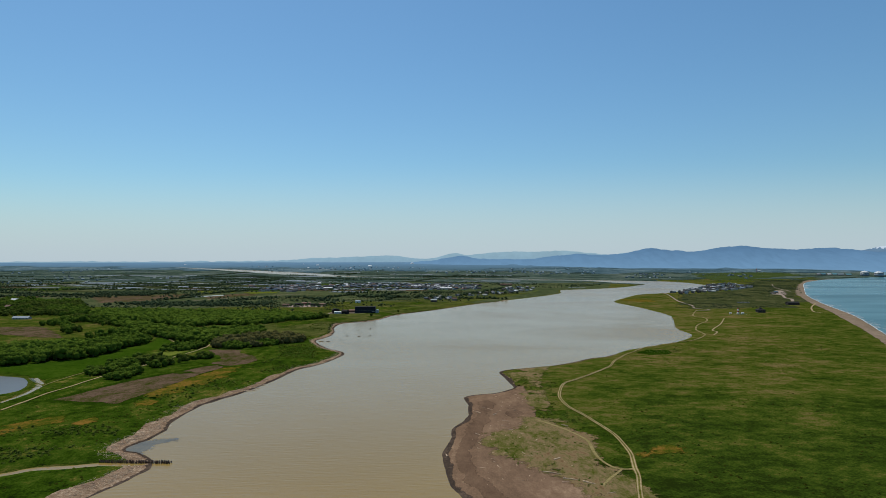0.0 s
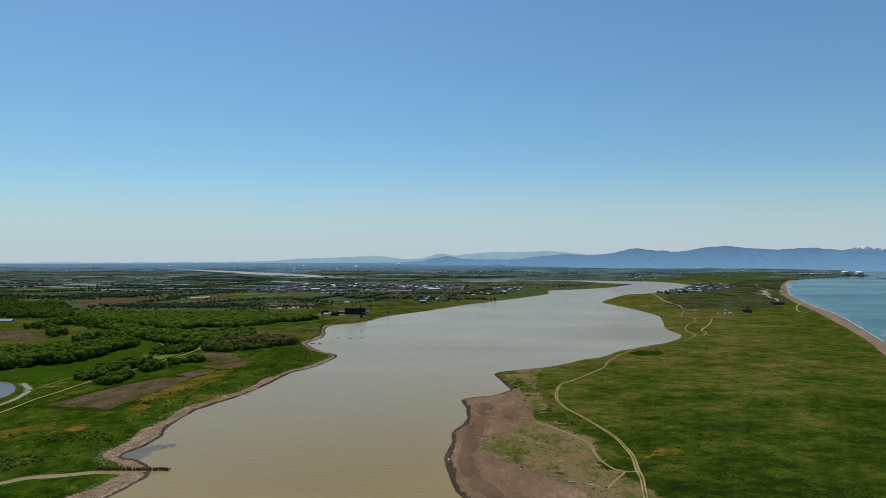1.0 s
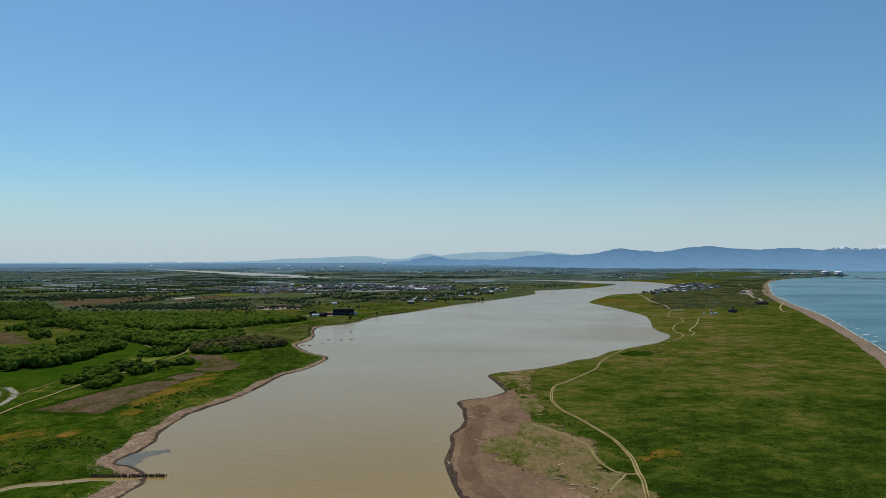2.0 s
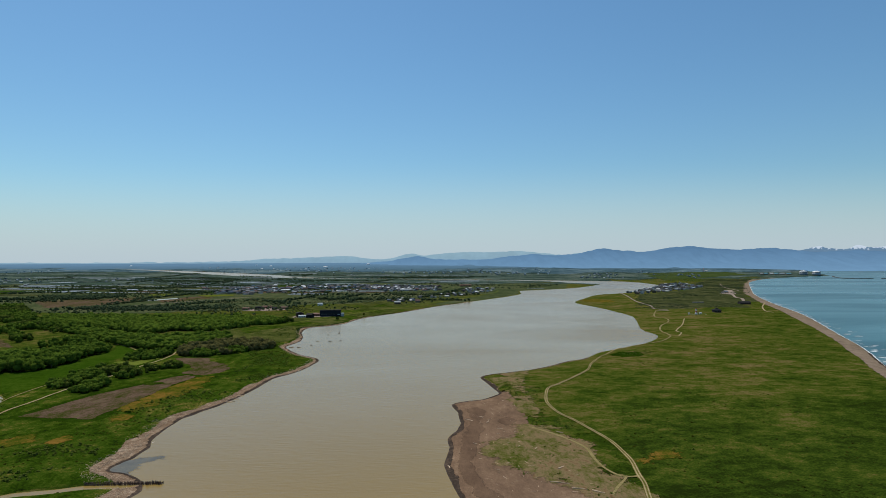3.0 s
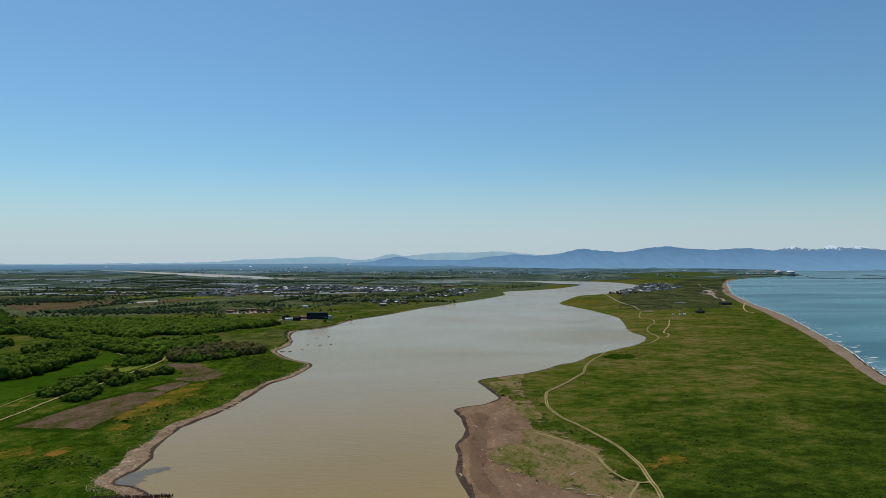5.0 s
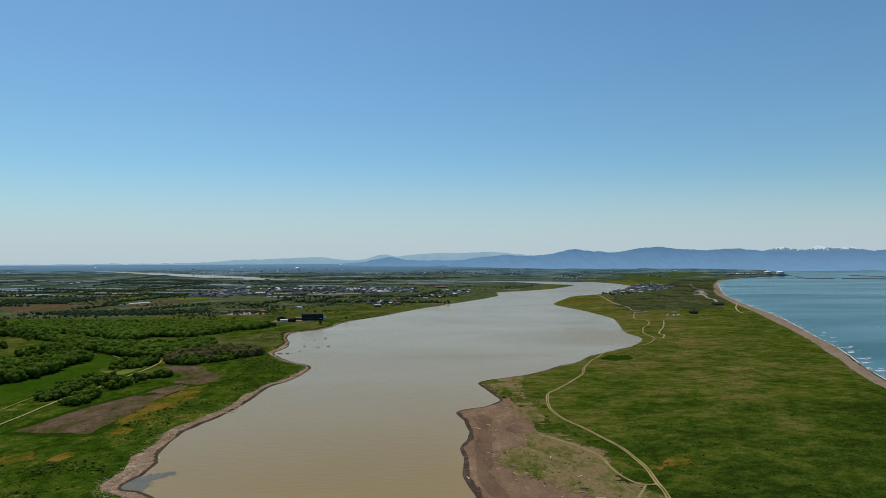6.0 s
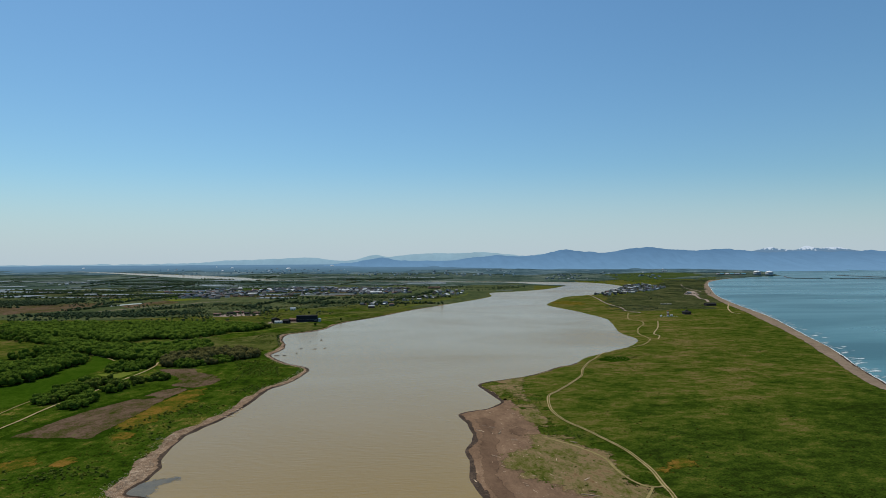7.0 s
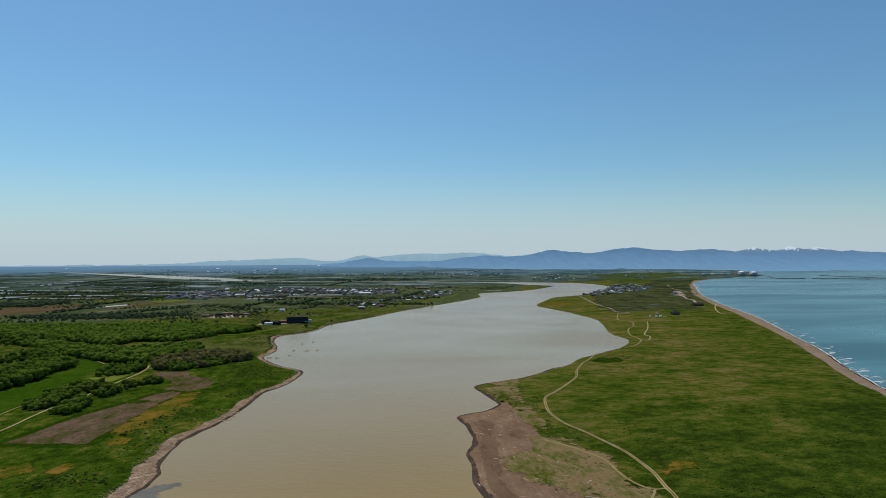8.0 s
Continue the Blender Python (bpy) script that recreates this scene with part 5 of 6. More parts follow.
# ---- buildings ----
def house_proto(w, d, h, rise, wall, roof, label, name="house", wins=3, group="houses"):
    e = tagged(new(name), label, "house", group)
    bm = bmesh.new()
    prism(bm, [(-w / 2, -0.3), (w / 2, -0.3), (w / 2, h), (0, h + rise), (-w / 2, h)], -d / 2, d / 2)
    part("wall", bm, wall, e)
    bm = bmesh.new()
    o = 0.5
    k = rise / (w / 2)
    prism(bm, [(-w / 2 - o, h - o * k + 0.05), (0, h + rise + 0.05), (w / 2 + o, h - o * k + 0.05), (w / 2 + o, h - o * k + 0.3), (0, h + rise + 0.3), (-w / 2 - o, h - o * k + 0.3)], -d / 2 - o, d / 2 + o)
    part("roof", bm, roof, e)
    for i in range(wins):
        y = -d / 2 + d * (i + 0.5) / wins
        part("window", boxm(-w / 2 - 0.06, -w / 2 + 0.05, y - 0.6, y + 0.6, 1.0, 2.2), PANE, e)
    part("door", boxm(-0.5, 0.5, -d / 2 - 0.06, -d / 2 + 0.05, 0, 2.05), CHARCOAL, e)
    return e


def settle(protos, pts, rots, size=0.85):
    z = land(pts[:, 0], pts[:, 1])
    r = np.random.default_rng(len(pts))
    for i, ((x, y), zz, a) in enumerate(zip(pts, z, rots)):
        m = pose(x, y, zz, 0, 0, a) @ Matrix.Scale(size * r.uniform(0.85, 1.1), 4)
        o = protos[i] if i < len(protos) else copy_thing(protos[r.integers(len(protos))], m)
        o.matrix_basis = m


def far_houses(name, pts, label, seed, lo=7, hi=13, facade=None, tiles=None):
    """Houses too far off to count, joined."""
    r = np.random.default_rng(seed)
    z = land(pts[:, 0], pts[:, 1])
    V, F, M, n = [], [], [], 0
    for (x, y), zz in zip(pts, z):
        w, d, h, a = r.uniform(lo, hi), r.uniform(lo + 1, hi + 4), r.uniform(3, 6), radians(r.choice([20, 110]) + r.normal(0, 6))
        k = h + w * r.uniform(0.15, 0.3)
        wall = [(sx * w / 2, sy * d / 2, zv) for sy in (-1, 1) for sx, zv in ((-1, -1), (1, -1), (1, h), (-1, h))] + [(0, -d / 2, k), (0, d / 2, k)]
        o = 0.5
        roof = [(sx * (w / 2 + o), sy * (d / 2 + o), zv) for sy in (-1, 1) for sx, zv in ((-1, h - 0.2), (1, h - 0.2))] + [(0, -d / 2 - o, k + 0.2), (0, d / 2 + o, k + 0.2)]
        rot = np.array([[math.cos(a), -math.sin(a), 0], [math.sin(a), math.cos(a), 0], [0, 0, 1]])
        V += [np.array(wall) @ rot.T + (x, y, zz), np.array(roof) @ rot.T + (x, y, zz)]
        F += [np.array([[0, 1, 2], [0, 2, 3], [3, 2, 8], [5, 4, 7], [5, 7, 6], [6, 7, 9], [1, 5, 6], [1, 6, 2], [4, 0, 3], [4, 3, 7], [2, 6, 9], [2, 9, 8], [7, 3, 8], [7, 8, 9]]) + n,
              np.array([[10 + 1, 10 + 3, 10 + 5], [10 + 1, 10 + 5, 10 + 4], [10 + 0, 10 + 4, 10 + 5], [10 + 0, 10 + 5, 10 + 2], [10, 11, 14], [13, 12, 15], [10, 12, 13], [10, 13, 11]]) + n]
        M += [np.zeros(14, np.int32), np.ones(8, np.int32)]
        n += 16
    me = raw_mesh(name, np.vstack(V), np.vstack(F), facade or WALLS_FAR, False)
    me.materials.append(tiles or ROOFS_FAR)
    me.polygons.foreach_set("material_index", np.concatenate(M))
    return tagged(new(name, me), label, "houses", kind="stuff")


def protos(group):
    return [house_proto(8, 11, 5.2, 2.2, WALLS, ROOFS, "two-storey house with a weathered gable roof", group=group),
            house_proto(7, 9, 3.0, 2.0, WALLS, ROOFS, "small low house with a gable roof", group=group),
            house_proto(9, 9, 5.6, 1.2, WALLS, ROOFS, "boxy two-storey house with a shallow roof", group=group),
            house_proto(10, 15, 3.4, 1.6, WALLS, PALEROOF, "low shed with a pale metal roof", "shed", 4, group),
            house_proto(8, 12, 5.0, 2.4, WALLS, ROOFS, "dark house with a steep gable roof", group=group)]


TOWN = [(-761, 2373), (-624, 1980), (-461, 1900), (-420, 2007), (-269, 2002), (-122, 2034), (127, 2063), (150, 2437), (-201, 2563), (-539, 2581)]
pt = scatter(TOWN, 26, 61, lambda x, y: fbm(x, y, 110, 221) > -0.1)
far_houses("town", pt, "small town of grey, blue and red roofed houses", 1)
RIVERSIDE = [(-70, 1420), (15, 1540), (154, 1745), (250, 1910), (330, 2110), (251, 2327), (180, 1935), (40, 1730), (-60, 1560)]
pr = scatter(RIVERSIDE, 27, 62, lambda x, y: (fbm(x, y, 90, 222) > -0.05) & (dist_line(x, y, curve([(-75, 1251), (21, 1395), (145, 1625), (273, 1878), (320, 2040)])) > 14))
settle(protos("houses along the dyke"), pr, np.random.default_rng(2).choice([-28, 62, -35], len(pr)))
VILLAGE = [(672, 1850), (716, 1893), (833, 2054), (1050, 2420), (1198, 2530), (1130, 2200), (930, 1965), (700, 1770)]
pv = scatter(VILLAGE, 19, 63, lambda x, y: fbm(x, y, 90, 223) > -0.35)
settle(protos("houses of the village"), pv, np.random.default_rng(3).choice([-30, 60, -25], len(pv)))
pf = np.vstack([scatter([(-2300, 2600), (-1300, 2500), (-1000, 2900), (-1500, 3500), (-2500, 3500)], 95, 64, lambda x, y: fbm(x, y, 200, 224) > 0.1),
                scatter([(900, 3050), (1500, 2950), (1800, 3500), (1200, 3600)], 55, 65, lambda x, y: fbm(x, y, 160, 225) > 0.05),
                scatter([(-900, 3800), (-300, 3500), (700, 3400), (900, 3900), (-600, 4300)], 110, 66, lambda x, y: fbm(x, y, 200, 226) > 0.0)])
# walls and roofs alike take blue-grey tones, haze painted into their paint
MISTY = random_mat("hazed_farthest_building", [(0.2, 0.28, 0.33), (0.3, 0.37, 0.42), (0.17, 0.24, 0.29), (0.4, 0.46, 0.5), (0.22, 0.29, 0.34)], island=True)
HAZY = random_mat("hazed_far_building", [(0.1, 0.14, 0.16), (0.17, 0.21, 0.23), (0.09, 0.13, 0.15), (0.3, 0.34, 0.36), (0.11, 0.15, 0.17), (0.14, 0.17, 0.18)], island=True)
far_houses("far_sheds", pf, "sheds and houses scattered on the far plain, tinted by painted haze", 4, 6, 11, HAZY, HAZY)


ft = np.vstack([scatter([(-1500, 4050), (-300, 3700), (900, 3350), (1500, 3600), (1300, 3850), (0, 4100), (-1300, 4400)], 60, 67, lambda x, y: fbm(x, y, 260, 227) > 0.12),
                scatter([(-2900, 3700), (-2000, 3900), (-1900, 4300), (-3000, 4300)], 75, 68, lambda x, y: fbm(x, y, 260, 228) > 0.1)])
far_houses("far_towns", ft, "specks of buildings on the far plain, paled by painted haze", 6, 6, 10, MISTY, MISTY)


def hall(x, y, w, d, h, rise, wall, roof, label, rot=0.0, name="shed", wins=3):
    e = house_proto(w, d, h, rise, wall, roof, label, name, wins, "")
    e.matrix_basis = pose(x, y, float(land(x, y)[0]), 0, 0, rot)
    e["category"] = "building"
    return e


# dark riverside building and its yard
b = thing("riverside_building", -147, 1148, "long navy-clad riverside building with a flat roof", "building", 2)
part("wall", boxm(-19, 19, -7, 7, -0.4, 11.0, bevel=0.12), NAVY, b)
part("roof", boxm(-19.4, 19.4, -7.4, 7.4, 11.01, 11.6, bevel=0.1), CHARCOAL, b)
for i in range(8):
    w = part("window", boxm(-16.6 + i * 4.4, -14.2 + i * 4.4, -7.08, -6.9, 4.4, 6.2), PANE, b)
    part("sill", boxm(-16.8 + i * 4.4, -14.0 + i * 4.4, -7.25, -7.0, 4.22, 4.38), GREYSTEEL, w)
part("entrance_canopy", boxm(13, 18, -9.5, -7.05, 3.0, 3.3), WHITE, b, "white canopy")
part("annex", boxm(19.5, 25, -6, 5, -0.4, 5.5, bevel=0.1), GREYSTEEL, b, "grey low annex")
hall(-203, 1146, 13, 11, 6.5, 2.0, CHARCOAL, CHARCOAL, "black timber house by the river", 20, "house")
hall(-196, 1132, 7, 13, 3.2, 0.8, WHITE, PALEROOF, "long low white shed", 88)
hall(-181, 1122, 9, 11, 5.2, 2.4, CHARCOAL, CHARCOAL, "dark gabled hut beside the yard", 70, "house")
hall(-173, 1156, 9, 12, 4.0, 1.5, RUST, RUST, "rust-brown shed with a faded roof", 85)
hall(-200, 1428, 8, 11, 4, 2, WHITE, PALEROOF, "white farm hut in the meadow", 80)
for x, y, w, d, m, lab in ((-343, 1323, 8, 14, RUST, "rust-roofed shed on the bare yard"), (-322, 1344, 8, 12, CHARCOAL, "dark shed on the bare yard"), (-308, 1366, 9, 20, RUST, "long rust-roofed shed on the yard"), (-285, 1330, 7, 10, CHARCOAL, "small dark shed on the yard"), (-266, 1340, 8, 13, RUST, "faded red shed on the yard")):
    hall(x, y, w, d, 3.4, 1.2, m, m, lab, 85)
for x, y, w, d, m, lab in ((-22, 1440, 6, 14, PALEROOF, "long pale boat shed by the dyke"), (28, 1497, 6, 12, RUST, "red-roofed boat shed by the dyke"), (10, 2080, 16, 40, PALEROOF, "long white warehouse roof"), (-10, 2140, 14, 30, PALEROOF, "white factory hall in the town"),
                           (-940, 2195, 16, 34, PALEROOF, "white-roofed barn on the plain"), (-400, 2110, 16, 30, PALEROOF, "white hall in the town"), (250, 2400, 14, 46, RUST, "long brick-red hall among fields")):
    hall(x, y, w, d, 5, 2, WALLS, m, lab, 88, wins=6)
hall(-1031, 1462, 12, 20, 6, 3, WHITE, PALEROOF, "white farmhouse among trees", 80, "farmhouse")
hall(-718, 1034, 9, 28, 2.2, 2.6, GREYSTEEL, GREYSTEEL, "long grey greenhouse tunnel", 88, "greenhouse", 5)
hall(-890, 1243, 12, 16, 6, 3, CHARCOAL, RUST, "dark barn with a rusty roof", 60, "barn")
# spit buildings
b = thing("visitor_centre", 595, 1137, "square dark-brown timber visitor centre with a hipped roof", "building", -8)
part("wall", boxm(-6.5, 6.5, -6.5, 6.5, -0.3, 4.6, bevel=0.08), WOODDARK, b)
bm = lathe([(10.6, 4.4), (10.6, 4.8), (3.0, 7.4), (3.0, 8.2), (0.2, 9.2)], 4)
bmesh.ops.rotate(bm, verts=bm.verts[:], cent=(0, 0, 0), matrix=Matrix.Rotation(radians(45), 3, "Z"))
part("roof", bm, CHARCOAL, b)
for i in range(4):
    w = part("window", boxm(-5.6 + i * 3.0, -3.8 + i * 3.0, -6.6, -6.4, 1.4, 3.2), PANE, b)
    part("window_frame", boxm(-5.7 + i * 3.0, -3.7 + i * 3.0, -6.66, -6.52, 3.2, 3.35), WHITE, w)
hall(768, 1333, 13, 24, 4.2, 2.6, WOODDARK, CHARCOAL, "long low black-roofed rest house", 86, "rest_house", 5)
hall(690, 1394, 5, 26, 1.2, 0.4, CONCRETE, CONCRETE, "long low pale shelter", 88)
for x, y in ((1010, 1840), (990, 1800), (965, 1775)):
    hall(x, y, 7, 10, 3, 1.5, WALLS, ROOFS, "small hut beside the car park", 60, "hut", 2)
# lighthouse
lh = thing("lighthouse", 535, 1100, "red and white banded lighthouse on a white base", "lighthouse")
lh.scale = (0.85, 0.85, 0.85)
for z0, z1, m, nm in ((0.8, 4.2, WHITE, "white band"), (4.2, 7.0, RED, "red band"), (7.0, 9.8, WHITE, "white band")):
    ra = 2.6 - 0.1 * z0
    rb = 2.6 - 0.1 * z1
    part("tower_band", lathe([(ra, z0), (rb, z1)]), m, lh, nm)
part("base", lathe([(4.2, -0.4), (4.2, 0.5), (3.8, 0.8)]), CONCRETE, lh)
part("gallery", lathe([(1.7, 9.8), (2.5, 9.9), (2.5, 10.2), (1.5, 10.25)]), WHITE, lh)
lan = part("lantern", lathe([(1.25, 10.25), (1.25, 12.0)]), PANE, lh)
for k in range(6):
    c, q = 1.28 * math.cos(k * 1.047), 1.28 * math.sin(k * 1.047)
    part("glazing_bar", boxm(c - 0.06, c + 0.06, q - 0.06, q + 0.06, 10.25, 12.0), WHITE, lan)
part("lantern_roof", lathe([(1.6, 12.0), (1.5, 12.2), (0.3, 13.2), (0.1, 13.9)]), RED, lh)
fence = tagged(thing("white_fence", 541, 1104, "low white rail fence round the lighthouse", "fence"))
for i in range(14):
    part("fence_post", boxm(i * 2.2 - 16, i * 2.2 - 15.85, -6, -5.85, -0.2, 0.9), WHITE, fence)
part("rail", boxm(-16, 13, -5.97, -5.88, 0.7, 0.82), WHITE, fence)
hall(546, 1106, 3, 4, 2.0, 0.8, WHITE, PALEROOF, "small white keeper's hut", 80, "hut", 1)
hall(523, 1104, 2.4, 3, 1.8, 0.6, WHITE, PALEROOF, "tiny white store hut", 70, "hut", 1)


# port: tanks, sheds, breakwaters
def tank(x, y, r, h, label):
    e = thing("storage_tank", x, y, label, "tank", group="storage tanks")
    part("shell", lathe([(r, -0.5), (r, h * 0.62)], 28), GREYSTEEL, e)
    part("band", lathe([(r + 0.5, h * 0.62), (r + 0.5, h * 0.72)], 28), CONCRETE, e)
    dm = part("dome", lathe([(r, h * 0.72), (r * 0.92, h * 0.84), (r * 0.7, h * 0.94), (r * 0.35, h), (0.5, h * 1.02)], 28), WHITE, e, "white domed roof")
    part("vent", lathe([(1.2, h * 1.0), (1.2, h * 1.1), (1.8, h * 1.12), (0.2, h * 1.18)], 10), GREYSTEEL, dm)
    part("stair_tower", boxm(r + 0.5, r + 4, -3, 3, -0.5, h * 0.9), GREYSTEEL, e)


tank(2192, 3150, 19, 25, "white-domed storage tank by the port")
tank(2250, 3128, 20, 24, "large white-domed storage tank by the port")
for x, y, w, d, m in ((2030, 3235, 12, 24, TEAL), (2058, 3230, 14, 22, PALEROOF), (2085, 3226, 18, 30, TEAL), (2112, 3218, 13, 34, PALEROOF), (2140, 3200, 12, 30, TEAL), (2008, 3240, 10, 20, PALEROOF)):
    hall(x, y, w, d, 5, 5, WALLS, m, "white port shed with a teal roof" if m is TEAL else "white port shed with a pale roof", 95, "port_shed", 4)
hall(1850, 3550, 12, 20, 6, 2, WALLS, PALEROOF, "white works building on the plain", 90, "works", 4)
ch = thing("chimney", 1838, 3552, "tall red and white striped chimney", "chimney")
for i in range(4):
    part("chimney_band", lathe([(1.7, i * 6 - 0.3), (1.6, i * 6 + 6 - 0.3)], 12), RED if i % 2 == 0 else WHITE, ch)
for x, y, w, h in ((-1942, 4560, 10, 7), (-914, 4413, 12, 7), (-517, 4290, 16, 9), (-1036, 4500, 7, 8), (-928, 4174, 9, 6), (-228, 4485, 16, 11)):
    e = thing("dome_hall", x, y, "far white domed hall on the plain", "building", group="far white halls")
    part("shell", lathe([(w, -1), (w * 0.96, h * 0.3), (w * 0.75, h * 0.7), (w * 0.4, h * 0.95), (1, h)], 20), WHITE, e)
    part("plinth", lathe([(w + 2, -2), (w + 2, 1)], 20), CONCRETE, e)


def breakwater(pts, width, height, label):
    line = curve(pts, 14)
    d = np.gradient(line, axis=0)
    d /= np.linalg.norm(d, axis=1)[:, None]
    nrm = np.stack([-d[:, 1], d[:, 0]], 1)
    rows = []
    r = np.random.default_rng(len(line))
    for o, z in ((-1, -3), (-0.6, 0.5), (-0.3, 0.9), (0.3, 1), (0.6, 0.5), (1, -3)):
        p = line + nrm * (o * width + r.uniform(-1, 1, (len(line), 1)))
        rows.append(np.column_stack([p, lift(p[:, 0], p[:, 1]) + (z * height if z > 0 else z) + r.uniform(-0.5, 0.5, len(line))]))
    v = np.vstack(rows)
    k = len(line)
    i, j = np.meshgrid(np.arange(k - 1), np.arange(len(rows) - 1))
    q = (j * k + i).ravel()
    return tagged(new("breakwater", raw_mesh("breakwater", v, np.stack([q, q + k, q + k + 1, q + 1], 1), WOODDARK, False)), label, "breakwater", kind="structure")


breakwater([(2290, 3060), (2208, 2880), (2330, 2830)], 4, 2.4, "dark rubble breakwater off the port")
breakwater([(2360, 2815), (2482, 2758), (2600, 2700)], 4, 2.4, "dark rubble breakwater in the bay")
breakwater([(2634, 3080), (2701, 2881), (2735, 2748), (2780, 2620)], 4, 2.4, "long dark outer breakwater")


# ---- shore things ----
g = thing("pile_groyne", -153, 303, "double row of dark brown timber piles across the shore", "groyne", 0, z=0.0)
PR = np.random.default_rng(71)
PILEWOOD = plain_mat("rusty_pile_wood", (0.1, 0.062, 0.042), 0.85, vary=0.35)
pile_mesh = lathe([(0.3, -2.5), (0.27, 1.5), (0.2, 1.75)], 7)
pm = bpy.data.meshes.new("post")
pile_mesh.to_mesh(pm)
pile_mesh.free()
pm.materials.append(PILEWOOD)
for i in range(44):
    for row in (-0.9, 0.9):
        o = new("post", pm)
        o.parent = g
        o.matrix_basis = pose(-17.5 + i * 0.82 + PR.uniform(-.2, .2), row * 0.7 + 0.5 - i * 0.04 + PR.uniform(-.25, .25), PR.uniform(-0.9, -0.3), PR.uniform(-7, 7), PR.uniform(-7, 7), PR.uniform(0, 360))
part("waling", boxm(-18, 18, -0.55, -0.3, 0.35, 0.6), WOODDARK, g)


def log_arrays(r, L, rad):
    """A bleached, tapering, slightly bent trunk with a stub of branch."""
    k = 5
    t = np.linspace(0, 1, k)
    bend = r.uniform(-0.08, 0.08)
    c = np.stack([(t - 0.5) * L, bend * L * np.sin(t * math.pi), rad * 0.7 + 0 * t], 1)
    V, F = [], []
    for i in range(k):
        rr = rad * (1 - 0.55 * t[i]) * r.uniform(0.85, 1.15)
        V += [c[i] + (0, rr * math.cos(a), rr * math.sin(a)) for a in np.arange(5) * 2 * math.pi / 5]
    for i in range(k - 1):
        for j in range(5):
            a, b = i * 5 + j, i * 5 + (j + 1) % 5
            F += [[a, b, b + 5], [a, b + 5, a + 5]]
    n = len(V)
    p, q = c[2], c[2] + (L * 0.12, r.choice([-1, 1]) * L * 0.14, rad * 1.5)
    V += [p + (0.1, 0, rad * 0.3), p - (0.1, 0, 0), q]
    F += [[n, n + 1, n + 2], [n + 2, n + 1, n]]
    return np.array(V), np.array(F)


LR = np.random.default_rng(81)
LOGS = [log_arrays(LR, LR.uniform(2.5, 8), LR.uniform(0.14, 0.34)) for _ in range(8)]


def drift(name, xy, lo, hi, label, mat=None):
    z = land(xy[:, 0], xy[:, 1])
    V, F, n = [], [], 0
    for (x, y), zz in zip(xy, z):
        v, f = LOGS[LR.integers(len(LOGS))]
        a, s = LR.uniform(0, 6.283), LR.uniform(lo, hi)
        rot = np.array([[math.cos(a), -math.sin(a), 0], [math.sin(a), math.cos(a), 0], [0, 0, 1]])
        V.append(v @ rot.T * s + (x, y, zz + 0.2))
        F.append(f + n)
        n += len(v)
    return tagged(new(name, raw_mesh(name, np.vstack(V), np.vstack(F), mat or WOODGREY, False)), label, "driftwood", kind="stuff")


def shore_points(line, n, lo, hi, y0, y1, seed):
    """Points a few metres landward of a bank."""
    r = np.random.default_rng(seed)
    q = line[(line[:, 1] > y0) & (line[:, 1] < y1)]
    p = q[r.integers(len(q), size=n * 8)] + r.normal(0, 7, (n * 8, 2))
    d = shore(p[:, 0], p[:, 1])
    return p[(d > lo) & (d < hi)][:n]


drift("driftwood", np.vstack([shore_points(BANK_WEST, 1500, 3, 13, 225, 420, 1), shore_points(BANK_WEST, 900, 2.5, 9, 400, 720, 2), shore_points(BANK_WEST, 500, 2.5, 8, 700, 1000, 3)]), 0.12, 0.42, "bleached driftwood heaped along the shore")
drift("spit_driftwood", scatter([(20, 250), (14, 330), (24, 390), (30, 445), (56, 470), (60, 400), (50, 350), (60, 300), (74, 255)], 6.5, 72, lambda x, y: fbm(x, y, 20, 231) > -0.1), 0.15, 0.6, "scattered bleached driftwood on the sand spit")
for x, y, L, a in ((22, 399, 7, 130), (50, 280, 9, -25), (57, 272, 7, -20), (64, 268, 6, -40), (33, 390, 5, 60), (56, 300, 5, 40), (-162, 352, 8, 30), (-165, 372, 6, 70), (-149, 480, 8, 20), (-146, 490, 6, 45), (72, 362, 5, 130), (1.5, 312, 4, 100), (-150, 470, 9, 15)):
    v, f = log_arrays(LR, L, 0.32)
    o = tagged(new("driftwood_log", raw_mesh("driftwood_log", v, f, WOODGREY, False)), "large bleached driftwood log lying on sand", "log", "large driftwood logs")
    o.matrix_basis = pose(x, y, float(land(x, y)[0]) + 0.15, 0, 0, a)
for x, y, L, a in ((-152, 757, 9, 5), (-143, 755, 6, 10), (-130, 770, 4, 40), (-128, 810, 5, 0), (-122, 876, 7, 20), (-108, 898, 8, 80), (-107, 890, 5, 20), (-111, 804, 7, 5), (-98, 810, 6, 30)):
    v, f = log_arrays(LR, L * 0.7, 0.4)
    o = tagged(new("river_snag", raw_mesh("river_snag", v, f, WOODDARK, False)), "dark waterlogged snag standing in the river", "snag", "snags in the river")
    o.matrix_basis = pose(x, y, 0.0, 0, LR.uniform(-25, 5), a)

# surf: a few long breakers near by, broken dashes further along
FR = np.random.default_rng(91)
CHAIN = np.r_[0, np.cumsum(np.linalg.norm(np.diff(COAST, axis=0), axis=1))]
V, F, W, n = [], [], [], 0


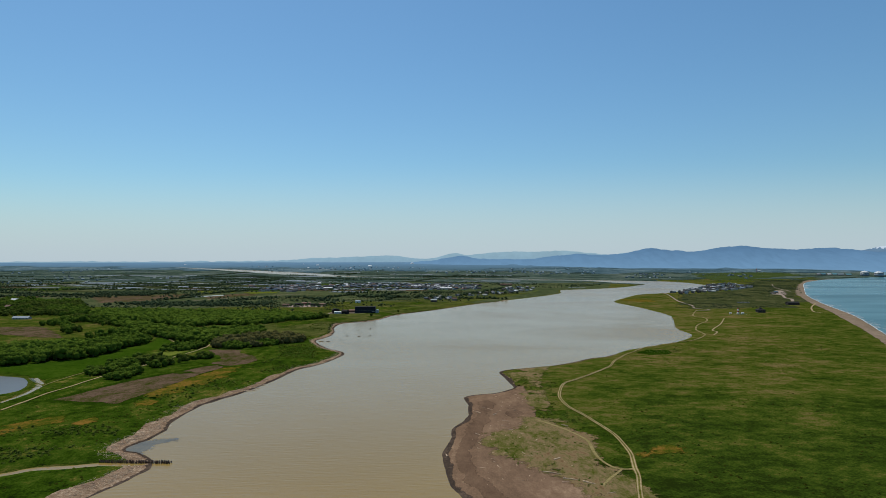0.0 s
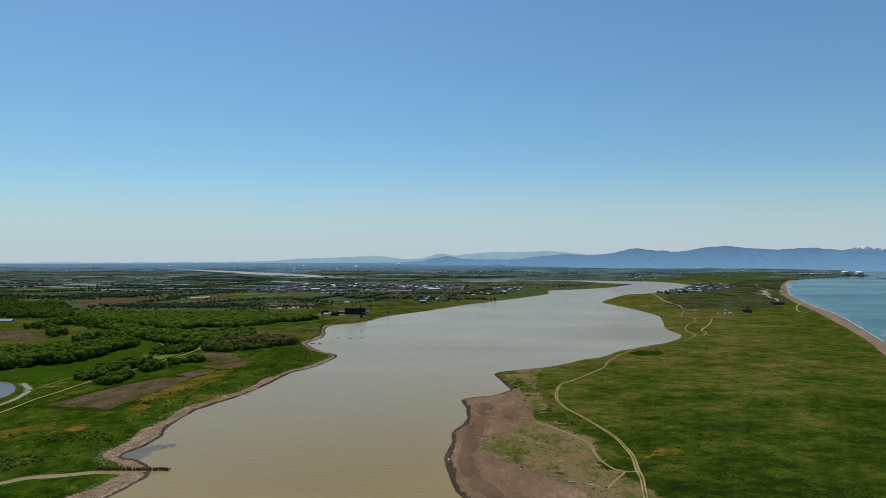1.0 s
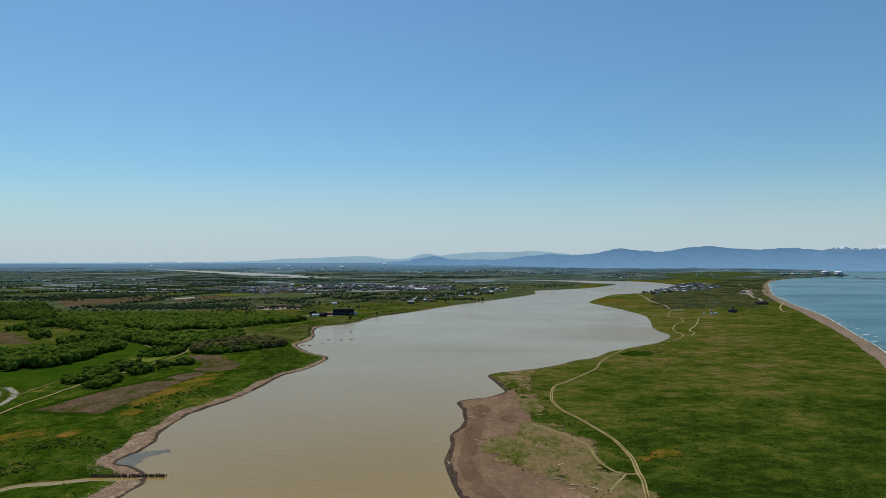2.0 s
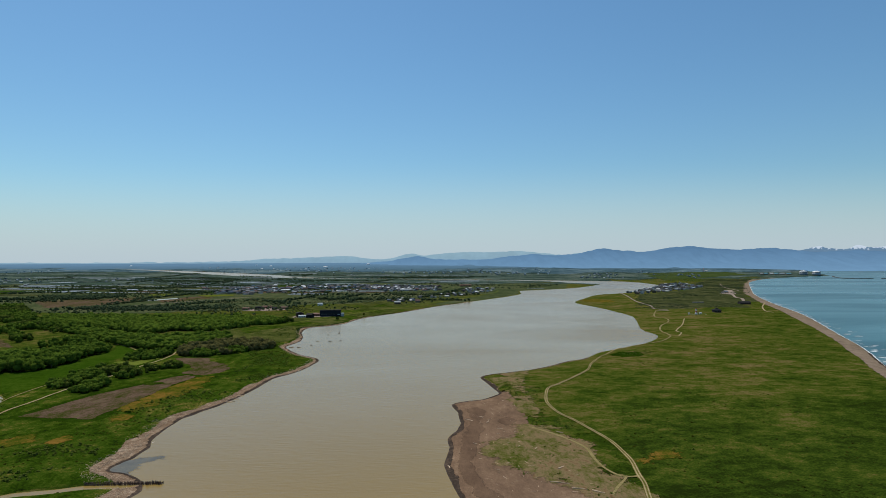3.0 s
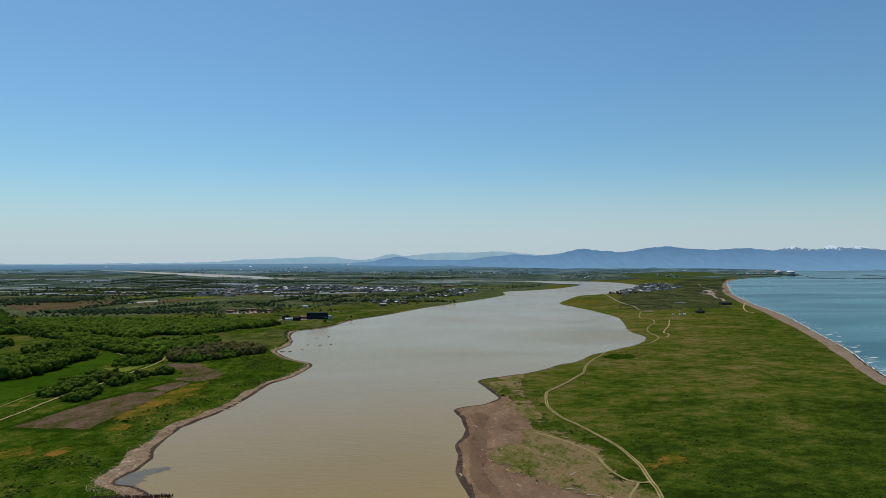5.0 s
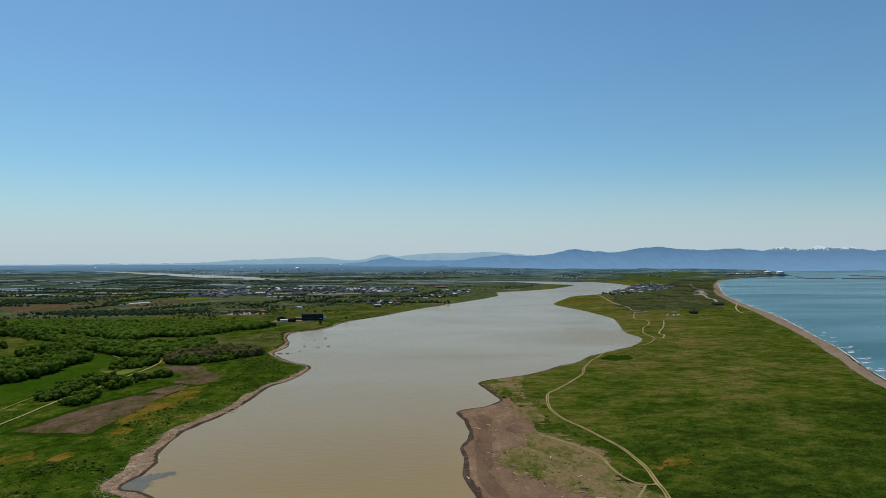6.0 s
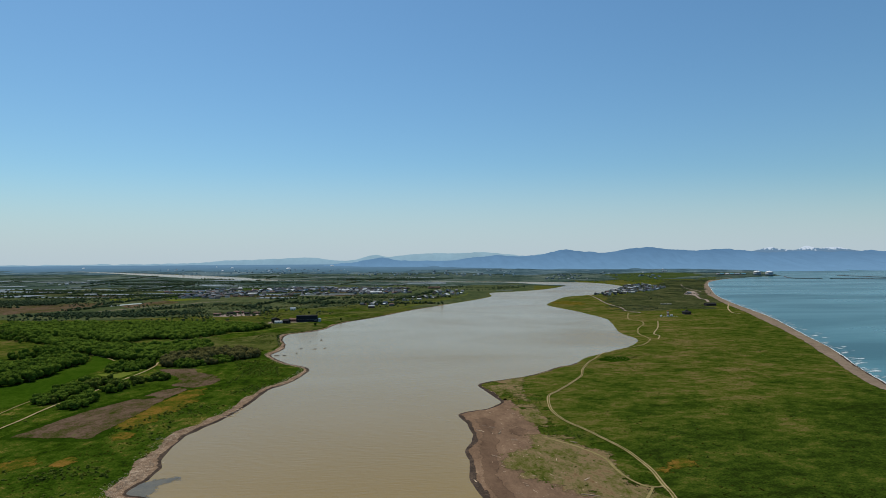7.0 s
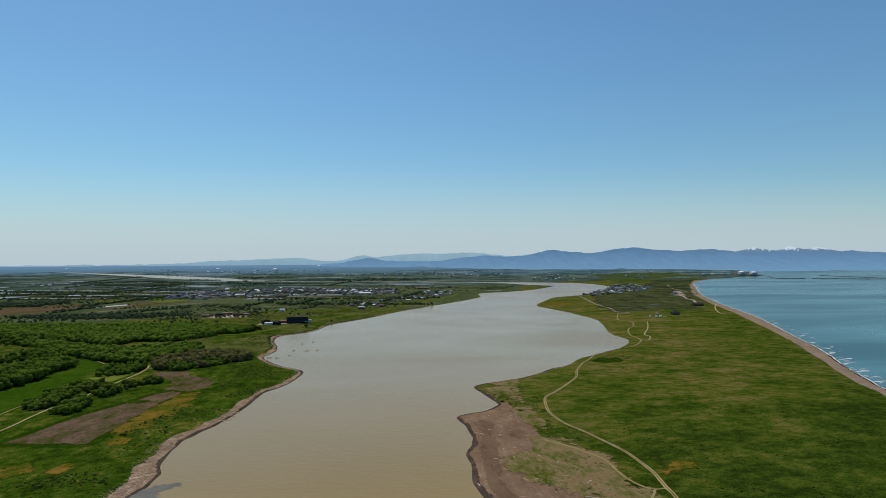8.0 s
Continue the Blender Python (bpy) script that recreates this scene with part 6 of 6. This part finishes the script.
def breaker(along_m, out_m, length, width, slant=0.0):
    """One ragged roll of foam beside the beach, along_m metres down the coast and out_m off it."""
    global n
    k = max(6, int(length / 2.5))
    s = np.linspace(-1, 1, k)
    m = np.clip(along_m + s * length / 2, 0, CHAIN[-1] - 1)
    c = np.stack([np.interp(m, CHAIN, COAST[:, 0]), np.interp(m, CHAIN, COAST[:, 1])], 1)
    t = np.gradient(c, axis=0)
    t /= np.linalg.norm(t, axis=1)[:, None] + 1e-9
    out = np.stack([t[:, 1], -t[:, 0]], 1)
    c = c + out * (out_m + slant * (s + 1) * length / 2 + 1.4 * fbm(m, 0 * m + along_m, 14, 93) + FR.normal(0, 0.12, k))[:, None]
    t = np.gradient(c, axis=0)
    t /= np.linalg.norm(t, axis=1)[:, None] + 1e-9
    out = np.stack([t[:, 1], -t[:, 0]], 1)
    w = width * (1 - s ** 2) ** 0.5 * (0.65 + 0.6 * fbm(m, 0 * m + 7 * out_m, 9, 94) + FR.uniform(0, 0.25, k))
    w = np.maximum(w, 0.08)
    for q, up, fd in ((-1.5, 0.04, 0.62), (-0.5, 0.16, 0.05), (0.4, 0.3, 0.0), (1.0, 0.08, 0.45)):
        p = c + out * (q * w)[:, None]
        V.append(np.column_stack([p, lift(p[:, 0], p[:, 1]) + up]))
        W.append(np.clip(fd + 0.3 * s ** 4, 0, 1))
    for j in range(3):
        F.extend([n + j * k + i, n + (j + 1) * k + i, n + (j + 1) * k + i + 1, n + j * k + i + 1] for i in range(k - 1))
    n += 4 * k


for _ in range(170):
    y = 440 + 2500 * FR.uniform(0, 1) ** 1.3
    if float(fbm(np.array([y]), np.array([0.0]), 160, 97)[0]) < -0.2:
        continue
    far = y / 900
    breaker(float(np.interp(y, COAST[:, 1], CHAIN)), FR.choice([1.5, 4, 8, 13], p=[0.42, 0.28, 0.2, 0.1]) * FR.uniform(0.7, 1.3) * (0.7 + 0.3 * far), FR.uniform(3, 8) * (0.7 + 0.4 * far), FR.uniform(0.4, 1.0) * (0.6 + 0.4 * far), FR.uniform(0.7, 1.6))
for m in np.arange(500, CHAIN[-1] - 900, 38):
    breaker(float(m), FR.uniform(0.3, 1.4), FR.uniform(44, 60), FR.uniform(0.3, 0.7) * (0.7 + m / 2200))
for y, o, L, w in ((500, 2, 11, 2.0), (520, 5, 9, 1.8), (548, 2, 12, 2.2), (560, 9, 8, 1.5), (590, 3, 12, 2.0), (615, 3, 9, 1.6), (622, 12, 8, 1.4), (655, 2, 10, 1.6), (690, 6, 8, 1.5), (705, 14, 7, 1.3), (740, 4, 9, 1.5), (790, 16, 8, 1.6), (808, 8, 9, 1.5), (840, 18, 8, 1.5), (880, 10, 9, 1.6)):
    m = float(np.interp(y, COAST[:, 1], CHAIN))
    breaker(m, o, L, w, FR.uniform(0.8, 1.3))
    breaker(m + FR.uniform(-9, 9), o + FR.uniform(2, 6), L * 0.6, w * 0.5, FR.uniform(1.0, 1.6))
surf = raw_mesh("surf", np.vstack(V), np.array(F), FOAM)
set_fade(surf, np.concatenate(W))
tagged(new("surf", surf), "broken white lines of surf along the beach", "surf", kind="stuff")
